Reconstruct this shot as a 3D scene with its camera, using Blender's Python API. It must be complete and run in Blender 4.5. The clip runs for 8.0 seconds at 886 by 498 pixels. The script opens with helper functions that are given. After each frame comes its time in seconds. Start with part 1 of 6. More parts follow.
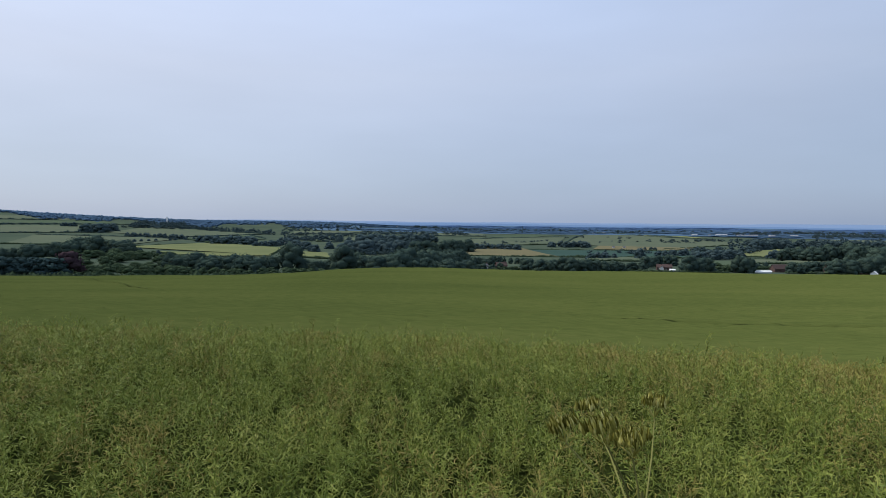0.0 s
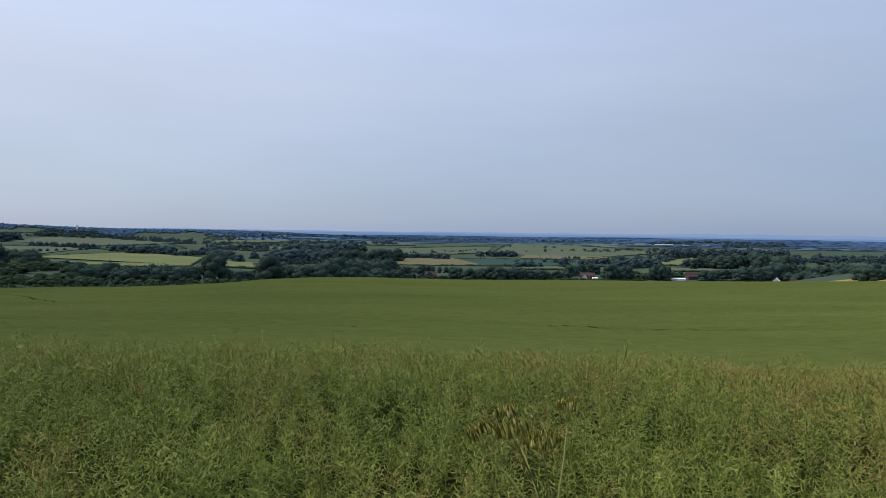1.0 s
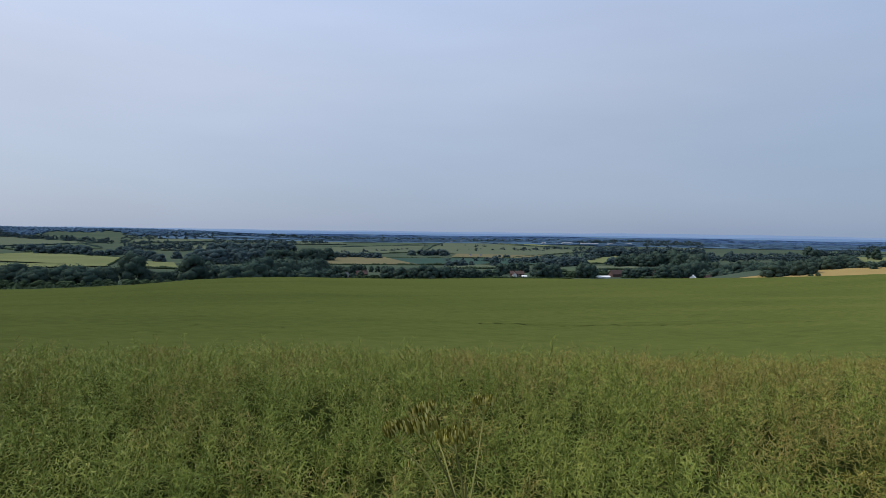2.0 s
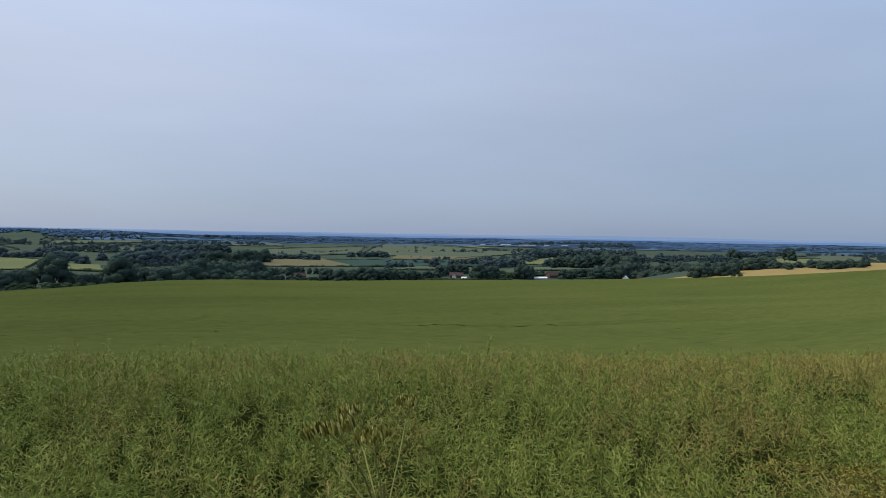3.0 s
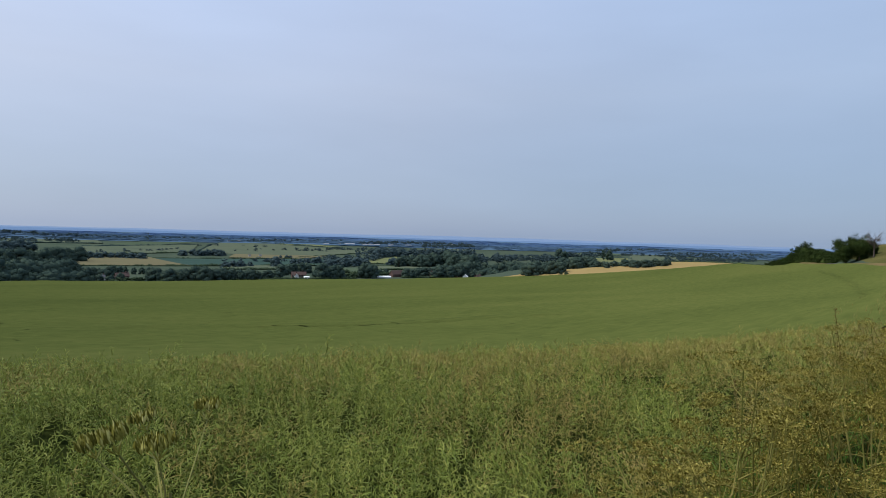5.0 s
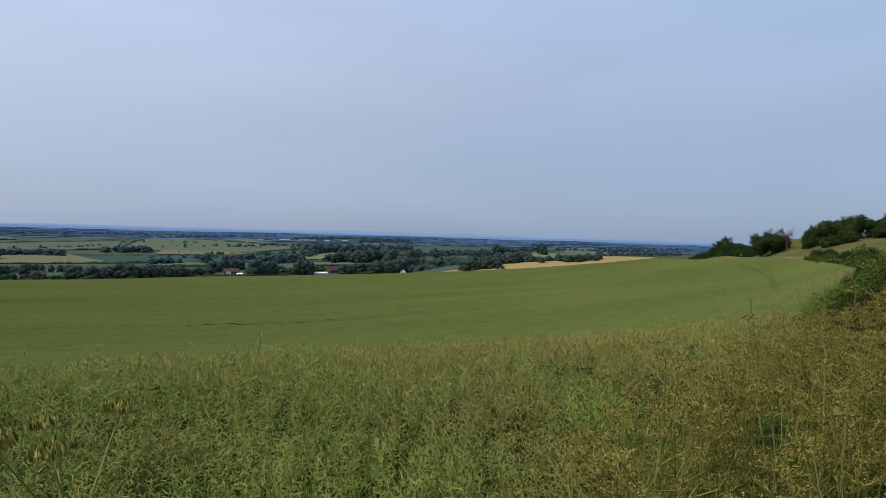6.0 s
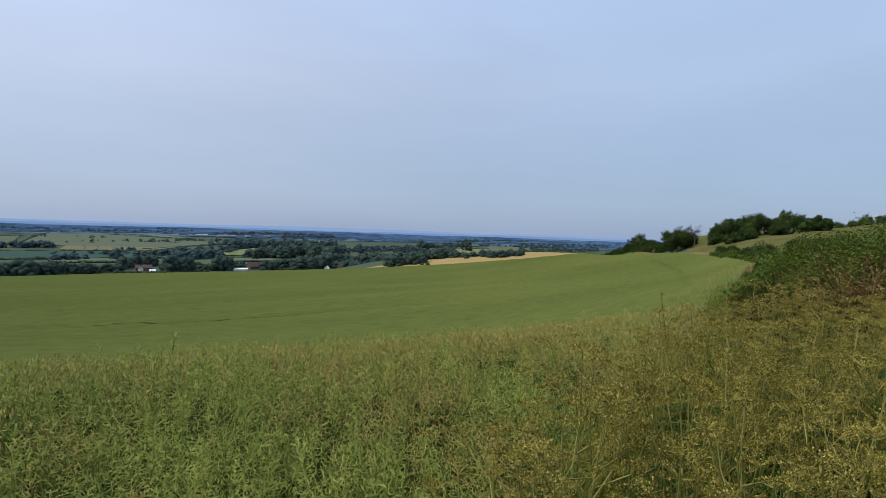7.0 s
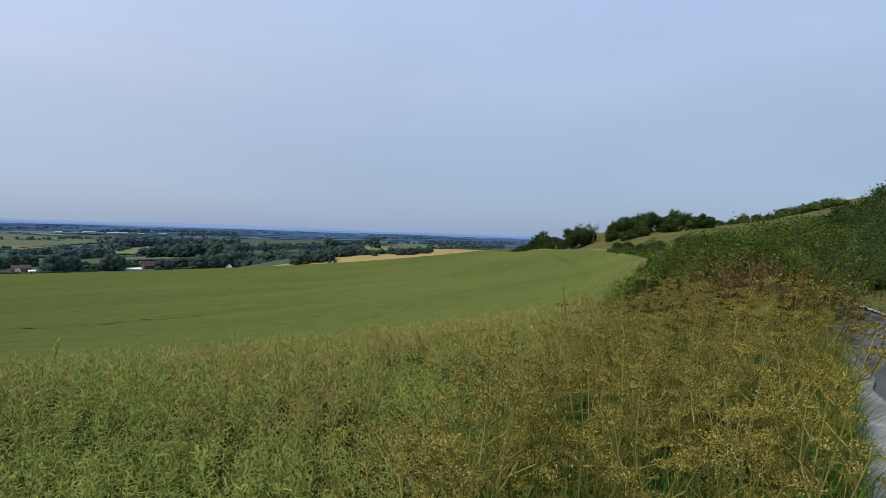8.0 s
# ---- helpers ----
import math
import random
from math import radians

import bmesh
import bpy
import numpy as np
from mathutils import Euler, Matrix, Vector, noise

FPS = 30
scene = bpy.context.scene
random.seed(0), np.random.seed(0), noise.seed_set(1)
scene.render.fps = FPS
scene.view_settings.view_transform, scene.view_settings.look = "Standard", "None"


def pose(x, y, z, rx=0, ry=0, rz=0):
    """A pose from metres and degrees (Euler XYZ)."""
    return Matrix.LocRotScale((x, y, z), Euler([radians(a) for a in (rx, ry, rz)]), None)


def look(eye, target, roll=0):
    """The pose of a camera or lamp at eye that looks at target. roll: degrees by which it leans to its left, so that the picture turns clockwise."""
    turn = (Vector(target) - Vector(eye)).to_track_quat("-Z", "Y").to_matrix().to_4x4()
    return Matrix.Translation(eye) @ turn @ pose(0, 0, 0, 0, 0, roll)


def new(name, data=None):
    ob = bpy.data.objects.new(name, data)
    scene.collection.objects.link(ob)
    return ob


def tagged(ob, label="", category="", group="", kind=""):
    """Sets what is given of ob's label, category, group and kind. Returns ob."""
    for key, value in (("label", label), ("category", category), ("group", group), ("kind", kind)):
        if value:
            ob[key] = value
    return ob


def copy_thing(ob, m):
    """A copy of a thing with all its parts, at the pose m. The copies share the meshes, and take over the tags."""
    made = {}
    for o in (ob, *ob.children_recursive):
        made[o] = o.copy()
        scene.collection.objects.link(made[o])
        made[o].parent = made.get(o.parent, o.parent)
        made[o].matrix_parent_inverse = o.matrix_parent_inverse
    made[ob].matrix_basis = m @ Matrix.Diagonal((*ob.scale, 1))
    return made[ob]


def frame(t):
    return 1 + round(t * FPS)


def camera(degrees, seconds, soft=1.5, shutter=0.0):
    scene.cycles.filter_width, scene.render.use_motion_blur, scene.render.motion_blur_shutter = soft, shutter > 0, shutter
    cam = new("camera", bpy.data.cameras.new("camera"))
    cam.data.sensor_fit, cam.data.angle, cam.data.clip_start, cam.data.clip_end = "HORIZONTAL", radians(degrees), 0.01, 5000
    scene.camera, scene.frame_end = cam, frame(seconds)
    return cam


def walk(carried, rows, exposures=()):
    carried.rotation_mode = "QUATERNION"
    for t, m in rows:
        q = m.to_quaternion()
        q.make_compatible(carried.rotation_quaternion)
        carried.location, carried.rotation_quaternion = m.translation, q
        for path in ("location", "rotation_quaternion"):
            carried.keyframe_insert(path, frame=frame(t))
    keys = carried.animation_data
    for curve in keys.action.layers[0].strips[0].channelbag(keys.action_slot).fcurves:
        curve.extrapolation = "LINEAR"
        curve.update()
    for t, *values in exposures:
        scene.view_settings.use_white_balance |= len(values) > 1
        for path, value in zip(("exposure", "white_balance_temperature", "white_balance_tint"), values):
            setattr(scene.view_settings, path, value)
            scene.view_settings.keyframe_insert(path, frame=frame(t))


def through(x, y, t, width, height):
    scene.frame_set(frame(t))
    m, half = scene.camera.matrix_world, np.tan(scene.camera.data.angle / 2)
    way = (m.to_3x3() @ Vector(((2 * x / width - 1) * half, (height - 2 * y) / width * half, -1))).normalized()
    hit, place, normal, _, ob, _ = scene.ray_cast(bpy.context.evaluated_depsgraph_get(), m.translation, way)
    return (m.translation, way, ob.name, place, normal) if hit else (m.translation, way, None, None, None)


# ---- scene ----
cam = camera(71.55, 8.0, soft=0.68)
EYE = 1.65
# seconds, eye x, y, z (from EYE), yaw, pitch, roll
ROWS = [
    (0.0, 0.0, 0.0, 0.0, 0.03, -2.86, 0.44),
    (0.5, 0.004, -0.011, 0.003, -2.79, -2.60, 0.52),
    (1.0, 0.009, -0.022, 0.006, -6.56, -1.93, 0.64),
    (1.5, 0.017, -0.031, 0.007, -10.00, -1.81, 0.83),
    (1.7, 0.02, -0.035, 0.008, -11.31, -1.86, 0.74),
    (2.8, 0.041, -0.052, 0.009, -17.02, -1.80, 1.00),
    (3.0, 0.046, -0.054, 0.009, -18.51, -1.71, 0.94),
    (3.5, 0.057, -0.06, 0.008, -22.48, -2.41, 0.88),
    (4.0, 0.068, -0.065, 0.007, -26.64, -2.15, 1.53),
    (4.2, 0.073, -0.067, 0.007, -27.86, -2.05, 1.43),
    (5.3, 0.097, -0.073, 0.003, -34.86, -1.57, 1.84),
    (5.5, 0.101, -0.074, 0.003, -36.06, -1.80, 1.87),
    (6.0, 0.111, -0.075, 0.001, -38.77, -1.72, 1.64),
    (6.5, 0.119, -0.074, 0.0, -41.97, -1.69, 1.82),
    (7.0, 0.126, -0.073, -0.002, -45.75, -1.90, 1.93),
    (7.5, 0.132, -0.071, -0.003, -50.49, -1.84, 2.01),
    (8.0, 0.135, -0.067, -0.004, -54.26, -1.86, 1.97),
]


def aim(x, y, z, yaw, pitch, roll):
    a, b = radians(yaw), radians(pitch)
    eye = Vector((x, y, z + EYE))
    return look(eye, eye + Vector((-math.sin(a) * math.cos(b), math.cos(a) * math.cos(b), math.sin(b))), roll)


walk(cam, [(t, aim(*row)) for t, *row in ROWS], exposures=((0.0, -0.03), (0.5, -0.04), (1.5, -0.12), (3.0, -0.16), (3.5, -0.04), (4.0, -0.03), (5.5, -0.03), (6.0, -0.07), (6.5, -0.06), (7.0, 0.08), (7.5, 0.05), (8.0, 0.05)))

# ---- light: hazy afternoon sun from ahead on the left ----
SUN_BEARING, SUN_HEIGHT = -66.0, 52.0
SUN_POWER, SKY_POWER = 3.5, 0.02
HAZE = ((0.0, (0.253, 0.332, 0.495)), (0.08, (0.317, 0.387, 0.532)), (0.22, (0.42, 0.485, 0.63)), (0.45, (0.465, 0.574, 0.81)))
HAZE_AWAY, HAZE_TOWARD = 0.85, 1.3


def build_world():
    world = bpy.data.worlds.new("sky")
    scene.world = world
    world.use_nodes = True
    nt = world.node_tree
    nt.nodes.clear()
    out = nt.nodes.new("ShaderNodeOutputWorld")
    bg = nt.nodes.new("ShaderNodeBackground")
    sky = nt.nodes.new("ShaderNodeTexSky")
    sky.sky_type = "NISHITA"
    sky.sun_disc = False
    sky.sun_elevation = radians(SUN_HEIGHT)
    sky.sun_rotation = radians(SUN_BEARING)
    sky.air_density, sky.dust_density, sky.ozone_density = 1.0, 0.6, 1.5
    # thin high haze over the whole sky, brighter towards the sun
    where = nt.nodes.new("ShaderNodeTexCoord")
    parts = nt.nodes.new("ShaderNodeSeparateXYZ")
    nt.links.new(where.outputs["Generated"], parts.inputs[0])
    ramp = nt.nodes.new("ShaderNodeValToRGB")
    while len(ramp.color_ramp.elements) < len(HAZE):
        ramp.color_ramp.elements.new(0.5)
    for e, (up, colour) in zip(ramp.color_ramp.elements, HAZE):
        e.position, e.color = up, (*colour, 1)
    nt.links.new(parts.outputs["Z"], ramp.inputs[0])
    toward = nt.nodes.new("ShaderNodeVectorMath")
    toward.operation = "DOT_PRODUCT"
    toward.inputs[1].default_value = (math.sin(radians(SUN_BEARING)) * 0.75, math.cos(radians(SUN_BEARING)) * 0.75, 0.66)
    nt.links.new(where.outputs["Generated"], toward.inputs[0])
    glow = nt.nodes.new("ShaderNodeMapRange")
    glow.inputs["From Min"].default_value, glow.inputs["From Max"].default_value = -0.6, 1.0
    glow.inputs["To Min"].default_value, glow.inputs["To Max"].default_value = HAZE_AWAY, HAZE_TOWARD
    nt.links.new(toward.outputs["Value"], glow.inputs["Value"])
    # clearer blue in the part of the sky away from the sun
    clear = nt.nodes.new("ShaderNodeVectorMath")
    clear.operation = "DOT_PRODUCT"
    clear.inputs[1].default_value = (math.sin(radians(80)), math.cos(radians(80)), 0.0)
    nt.links.new(where.outputs["Generated"], clear.inputs[0])
    much = nt.nodes.new("ShaderNodeMapRange")
    much.inputs["From Min"].default_value, much.inputs["From Max"].default_value = 0.62, 1.0
    nt.links.new(clear.outputs["Value"], much.inputs["Value"])
    tint = nt.nodes.new("ShaderNodeMix")
    tint.data_type = "RGBA"
    tint.blend_type = "MULTIPLY"
    tint.inputs["B"].default_value = (0.92, 1.02, 1.085, 1)
    nt.links.new(much.outputs[0], tint.inputs["Factor"])
    nt.links.new(ramp.outputs[0], tint.inputs["A"])
    # whiter haze on the side of the sun
    sunward = nt.nodes.new("ShaderNodeVectorMath")
    sunward.operation = "DOT_PRODUCT"
    sunward.inputs[1].default_value = (math.sin(radians(-60)), math.cos(radians(-60)), 0.0)
    nt.links.new(where.outputs["Generated"], sunward.inputs[0])
    pale = nt.nodes.new("ShaderNodeMapRange")
    pale.inputs["From Min"].default_value, pale.inputs["From Max"].default_value = 0.3, 0.95
    nt.links.new(sunward.outputs["Value"], pale.inputs["Value"])
    milky = nt.nodes.new("ShaderNodeMix")
    milky.data_type = "RGBA"
    milky.blend_type = "MULTIPLY"
    milky.inputs["B"].default_value = (1.13, 1.05, 0.97, 1)
    nt.links.new(pale.outputs[0], milky.inputs["Factor"])
    nt.links.new(tint.outputs["Result"], milky.inputs["A"])
    # faint streaks of thin high cloud
    flat = nt.nodes.new("ShaderNodeMapping")
    flat.inputs["Scale"].default_value = (1.6, 1.6, 7.0)
    nt.links.new(where.outputs["Generated"], flat.inputs["Vector"])
    cloud = nt.nodes.new("ShaderNodeTexNoise")
    cloud.inputs["Scale"].default_value, cloud.inputs["Detail"].default_value = 1.3, 5.0
    nt.links.new(flat.outputs[0], cloud.inputs["Vector"])
    streak = nt.nodes.new("ShaderNodeMapRange")
    streak.inputs["From Min"].default_value, streak.inputs["From Max"].default_value = 0.3, 0.7
    streak.inputs["To Min"].default_value, streak.inputs["To Max"].default_value = 0.95, 1.05
    nt.links.new(cloud.outputs["Fac"], streak.inputs["Value"])
    power = nt.nodes.new("ShaderNodeMath")
    power.operation = "MULTIPLY"
    nt.links.new(glow.outputs[0], power.inputs[0])
    nt.links.new(streak.outputs[0], power.inputs[1])
    haze = nt.nodes.new("ShaderNodeBackground")
    nt.links.new(milky.outputs["Result"], haze.inputs["Color"])
    nt.links.new(power.outputs[0], haze.inputs["Strength"])
    bg.inputs["Strength"].default_value = SKY_POWER
    nt.links.new(sky.outputs[0], bg.inputs["Color"])
    mix = nt.nodes.new("ShaderNodeAddShader")
    nt.links.new(bg.outputs[0], mix.inputs[0])
    nt.links.new(haze.outputs[0], mix.inputs[1])
    nt.links.new(mix.outputs[0], out.inputs["Surface"])


build_world()
sun_data = bpy.data.lights.new("sun", "SUN")
sun_data.energy, sun_data.angle, sun_data.color = SUN_POWER, radians(3.0), (1.0, 0.95, 0.86)
sun = new("sun", sun_data)
sun.matrix_world = look(
    (100 * math.sin(radians(SUN_BEARING)), 100 * math.cos(radians(SUN_BEARING)), 100 * math.tan(radians(SUN_HEIGHT))), (0, 0, 0)
)


# ---- materials ----
def material(name, colours, scale=2.0, fine=30.0, rough=0.75, bump=0.0, bump_scale=60.0, through=0.0, vary="object", stretch=(1, 1, 1), split=0.5, gloss=0.0, relief=0.02, grain=0.2, fuzz=0.0):
    """A surface that goes between its colours by a coarse and a fine noise and by each piece's own random number."""
    m = bpy.data.materials.new(name)
    m.use_nodes = True
    nt = m.node_tree
    nt.nodes.clear()

    def node(kind, **at):
        n = nt.nodes.new(kind)
        for key, value in at.items():
            n.inputs[key].default_value = value
        return n

    def math_node(op, a, b):
        n = nt.nodes.new("ShaderNodeMath")
        n.operation = op
        for i, v in enumerate((a, b)):
            if isinstance(v, (int, float)):
                n.inputs[i].default_value = v
            else:
                nt.links.new(v, n.inputs[i])
        return n.outputs[0]

    geo = nt.nodes.new("ShaderNodeNewGeometry")
    mapping = node("ShaderNodeMapping")
    mapping.inputs["Scale"].default_value = stretch
    nt.links.new(geo.outputs["Position"], mapping.inputs["Vector"])
    coarse, small = node("ShaderNodeTexNoise", Scale=1.0 / scale, Detail=4.0), node("ShaderNodeTexNoise", Scale=fine, Detail=3.0)
    nt.links.new(mapping.outputs[0], coarse.inputs["Vector"])
    nt.links.new(mapping.outputs[0], small.inputs["Vector"])
    if vary == "island":
        own = geo.outputs["Random Per Island"]
    else:
        own = nt.nodes.new("ShaderNodeObjectInfo").outputs["Random"]
    wide = math_node("MULTIPLY_ADD", coarse.outputs["Fac"], 2.2)
    wide.node.inputs[2].default_value = -0.6
    mixed = math_node("ADD", math_node("MULTIPLY", wide, split), math_node("MULTIPLY", own, 1.0 - split - grain))
    mixed = math_node("ADD", mixed, math_node("MULTIPLY", small.outputs["Fac"], grain))
    ramp = nt.nodes.new("ShaderNodeValToRGB")
    while len(ramp.color_ramp.elements) < len(colours):
        ramp.color_ramp.elements.new(0.5)
    for i, (e, c) in enumerate(zip(ramp.color_ramp.elements, colours)):
        e.position, e.color = 0.12 + 0.76 * i / max(1, len(colours) - 1), (*c, 1)
    nt.links.new(mixed, ramp.inputs[0])
    bsdf = node("ShaderNodeBsdfPrincipled", Roughness=rough)
    bsdf.inputs["Specular IOR Level"].default_value = gloss
    bsdf.inputs["Diffuse Roughness"].default_value = fuzz
    nt.links.new(ramp.outputs[0], bsdf.inputs["Base Color"])
    if bump:
        rough_noise = node("ShaderNodeTexNoise", Scale=bump_scale, Detail=4.0)
        nt.links.new(mapping.outputs[0], rough_noise.inputs["Vector"])
        b = node("ShaderNodeBump", Strength=bump, Distance=relief)
        nt.links.new(rough_noise.outputs["Fac"], b.inputs["Height"])
        nt.links.new(b.outputs[0], bsdf.inputs["Normal"])
    out = nt.nodes.new("ShaderNodeOutputMaterial")
    shader = bsdf.outputs[0]
    if through:
        tr = node("ShaderNodeBsdfTranslucent")
        nt.links.new(ramp.outputs[0], tr.inputs["Color"])
        mix = node("ShaderNodeMixShader", Fac=through)
        nt.links.new(shader, mix.inputs[1])
        nt.links.new(tr.outputs[0], mix.inputs[2])
        shader = mix.outputs[0]
    nt.links.new(shader, out.inputs["Surface"])
    return m


M_GROUND = material("meadow", [(0.042, 0.06, 0.042), (0.054, 0.074, 0.052), (0.07, 0.09, 0.06)], scale=60, fine=0.4)
# haze over the far plain is put into its base colour as blue
M_PLAIN = material("hazed_plain", [(0.056, 0.104, 0.165), (0.066, 0.115, 0.172), (0.08, 0.124, 0.162)], scale=200, fine=0.02)
# soil colour, darkened to include the shade among the verge plants
M_SOIL = material("verge_soil", [(0.012, 0.014, 0.006), (0.022, 0.022, 0.01), (0.045, 0.04, 0.024)], scale=0.8, fine=14, bump=0.6)
M_BANK = material("rough_grass", [(0.052, 0.06, 0.02), (0.088, 0.086, 0.03), (0.125, 0.105, 0.042)], scale=9, fine=1.6, bump=1.0, bump_scale=1.1, relief=0.35, grain=0.45, split=0.4, fuzz=0.6)
M_ROAD = material("worn_asphalt", [(0.06, 0.062, 0.068), (0.09, 0.092, 0.097), (0.13, 0.13, 0.13)], scale=1.6, fine=40, rough=0.85, bump=0.4, bump_scale=90, gloss=0.1)
M_CHALK = material("chalky_road_edge", [(0.12, 0.12, 0.117), (0.22, 0.217, 0.207), (0.36, 0.353, 0.335)], scale=0.3, fine=25, rough=0.9, bump=0.7, bump_scale=50)
M_CANOPY = material("crop_canopy", [(0.054, 0.07, 0.019), (0.084, 0.101, 0.027), (0.118, 0.124, 0.036)], scale=18, fine=1.8, bump=1.0, bump_scale=1.6, relief=0.12, split=0.32, grain=0.6, fuzz=0.8, stretch=(0.4, 1, 1))
# near-black green that stands for shade deep among the plants
M_DEEP_SHADE = material("deep_shade", [(0.012, 0.018, 0.004), (0.022, 0.03, 0.007), (0.036, 0.044, 0.011)], scale=0.25, fine=30, bump=1.0, bump_scale=40)
# darker crop green, drawn for the shade inside gaps and tracks
M_GAP_SHADE = material("gap_shade", [(0.052, 0.067, 0.02), (0.074, 0.09, 0.026)], scale=3, fine=4, bump=1.0, bump_scale=8)
M_POD = material("seed_pod", [(0.1, 0.14, 0.022), (0.165, 0.205, 0.035), (0.225, 0.255, 0.05), (0.33, 0.325, 0.08)], scale=0.6, fine=9, rough=0.5, through=0.06, vary="island", split=0.4, grain=0.15, gloss=0.1)
M_POD_RIPE = material("ripening_pod", [(0.145, 0.16, 0.03), (0.21, 0.196, 0.044), (0.28, 0.23, 0.064), (0.36, 0.265, 0.095)], scale=0.5, fine=9, rough=0.55, through=0.06, vary="island", split=0.4, grain=0.15, gloss=0.08)
M_STEM = material("crop_stem", [(0.07, 0.095, 0.022), (0.14, 0.155, 0.045)], scale=0.5, rough=0.6, vary="island")
M_LEAF = material("leaf", [(0.03, 0.052, 0.01), (0.052, 0.082, 0.015), (0.08, 0.112, 0.022)], scale=1.5, fine=6, rough=0.55, through=0.25, vary="island", split=0.35, gloss=0.1)
M_LEAF_HAW = material("hawthorn_leaf", [(0.024, 0.041, 0.006), (0.06, 0.09, 0.011), (0.155, 0.19, 0.028)], scale=0.8, fine=6, rough=0.5, through=0.22, vary="island", split=0.35, gloss=0.1)
M_BARK = material("bark", [(0.06, 0.05, 0.04), (0.12, 0.10, 0.08)], scale=0.4, fine=12, bump=0.8, bump_scale=20)
# crown green pushed towards blue to carry some of the haze
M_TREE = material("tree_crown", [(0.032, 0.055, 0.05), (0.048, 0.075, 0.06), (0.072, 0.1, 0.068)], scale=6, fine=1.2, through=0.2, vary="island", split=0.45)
# bluer copy for trees further out, with more haze in the colour
M_TREE_HAZED = material("hazed_tree_crown", [(0.04, 0.066, 0.074), (0.056, 0.086, 0.09), (0.074, 0.106, 0.102)], scale=14, fine=0.2, through=0.25, vary="island", split=0.4)
M_COPPER = material("copper_leaf", [(0.034, 0.024, 0.03), (0.056, 0.038, 0.042)], scale=6, fine=0.8, bump=1.0, bump_scale=1.6, relief=0.5)
M_HEDGE = material("hedge_leaf", [(0.045, 0.07, 0.04), (0.07, 0.1, 0.054)], scale=12, fine=0.6, bump=1.0, bump_scale=1.6, relief=0.5, through=0.15, vary="island")
# hedge leaf again, haze mixed into its green for distant hedges
M_HEDGE_HAZED = material("hazed_hedge_leaf", [(0.04, 0.066, 0.06), (0.062, 0.094, 0.078)], scale=20, fine=0.4, through=0.2, vary="island")
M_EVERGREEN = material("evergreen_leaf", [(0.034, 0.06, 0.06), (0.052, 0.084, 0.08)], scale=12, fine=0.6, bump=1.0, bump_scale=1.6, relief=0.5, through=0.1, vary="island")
M_TREE_DARK = material("dark_tree_leaf", [(0.024, 0.042, 0.014), (0.04, 0.062, 0.018), (0.062, 0.086, 0.024)], scale=2.5, fine=3, rough=0.6, through=0.15, vary="island", split=0.4)
M_FAR_VERGE = material("lane_bank_grass", [(0.085, 0.085, 0.03), (0.14, 0.108, 0.048), (0.2, 0.135, 0.07)], scale=4, fine=3, bump=1.0, bump_scale=5)
# woods and hills far out: aerial haze painted in as blue
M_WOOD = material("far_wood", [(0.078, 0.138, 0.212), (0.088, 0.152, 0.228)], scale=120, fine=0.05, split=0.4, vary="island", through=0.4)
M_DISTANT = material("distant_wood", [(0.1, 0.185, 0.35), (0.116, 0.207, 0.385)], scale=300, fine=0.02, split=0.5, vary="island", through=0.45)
M_HILL = material("hazed_hill", [(0.108, 0.175, 0.28), (0.125, 0.196, 0.31)], scale=500, fine=0.01, split=0.6)
M_HILL_FAR = material("faint_hazed_hill", [(0.155, 0.222, 0.33), (0.175, 0.245, 0.355)], scale=500, fine=0.01, split=0.6)
FIELDS = {
    "pasture": material("pasture", [(0.05, 0.072, 0.046), (0.064, 0.088, 0.056), (0.078, 0.1, 0.06)], scale=45, fine=0.2),
    "barley": material("barley_field", [(0.11, 0.128, 0.06), (0.135, 0.15, 0.07), (0.15, 0.16, 0.078)], scale=60, fine=0.15),
    # meadow green with some blue-grey of the valley haze mixed in
    "meadow": material("pale_meadow", [(0.068, 0.088, 0.06), (0.086, 0.105, 0.07), (0.1, 0.116, 0.076)], scale=50, fine=0.2),
    "green": material("green_crop", [(0.036, 0.066, 0.056), (0.047, 0.08, 0.064)], scale=60, fine=0.2),
    "brown": material("dry_field", [(0.115, 0.108, 0.062), (0.14, 0.126, 0.072)], scale=50, fine=0.15),
    "wheat": material("ripe_wheat", [(0.23, 0.17, 0.07), (0.27, 0.198, 0.082), (0.3, 0.22, 0.095)], scale=40, fine=0.15),
}
M_BRICK = material("brick_wall", [(0.088, 0.062, 0.054), (0.12, 0.08, 0.068)], scale=3, fine=4, rough=0.85)
M_RENDERED = material("rendered_wall", [(0.55, 0.53, 0.48), (0.68, 0.66, 0.62)], scale=3, fine=2, rough=0.8)
M_ROOF = material("clay_tile_roof", [(0.075, 0.054, 0.05), (0.105, 0.072, 0.063)], scale=2.5, fine=3, rough=0.85)
M_SLATE = material("slate_roof", [(0.10, 0.10, 0.105), (0.17, 0.165, 0.16)], scale=2.5, fine=3, rough=0.7)
M_WHITE = material("white_sheet", [(0.72, 0.72, 0.70), (0.82, 0.82, 0.80)], scale=8, fine=0.5, rough=0.6)
M_PALE = material("weathered_sheet", [(0.34, 0.34, 0.345), (0.44, 0.44, 0.44)], scale=8, fine=0.5, rough=0.7)
M_GLASS = material("window_glass", [(0.03, 0.035, 0.04), (0.05, 0.055, 0.06)], scale=2, rough=0.15, gloss=0.5)
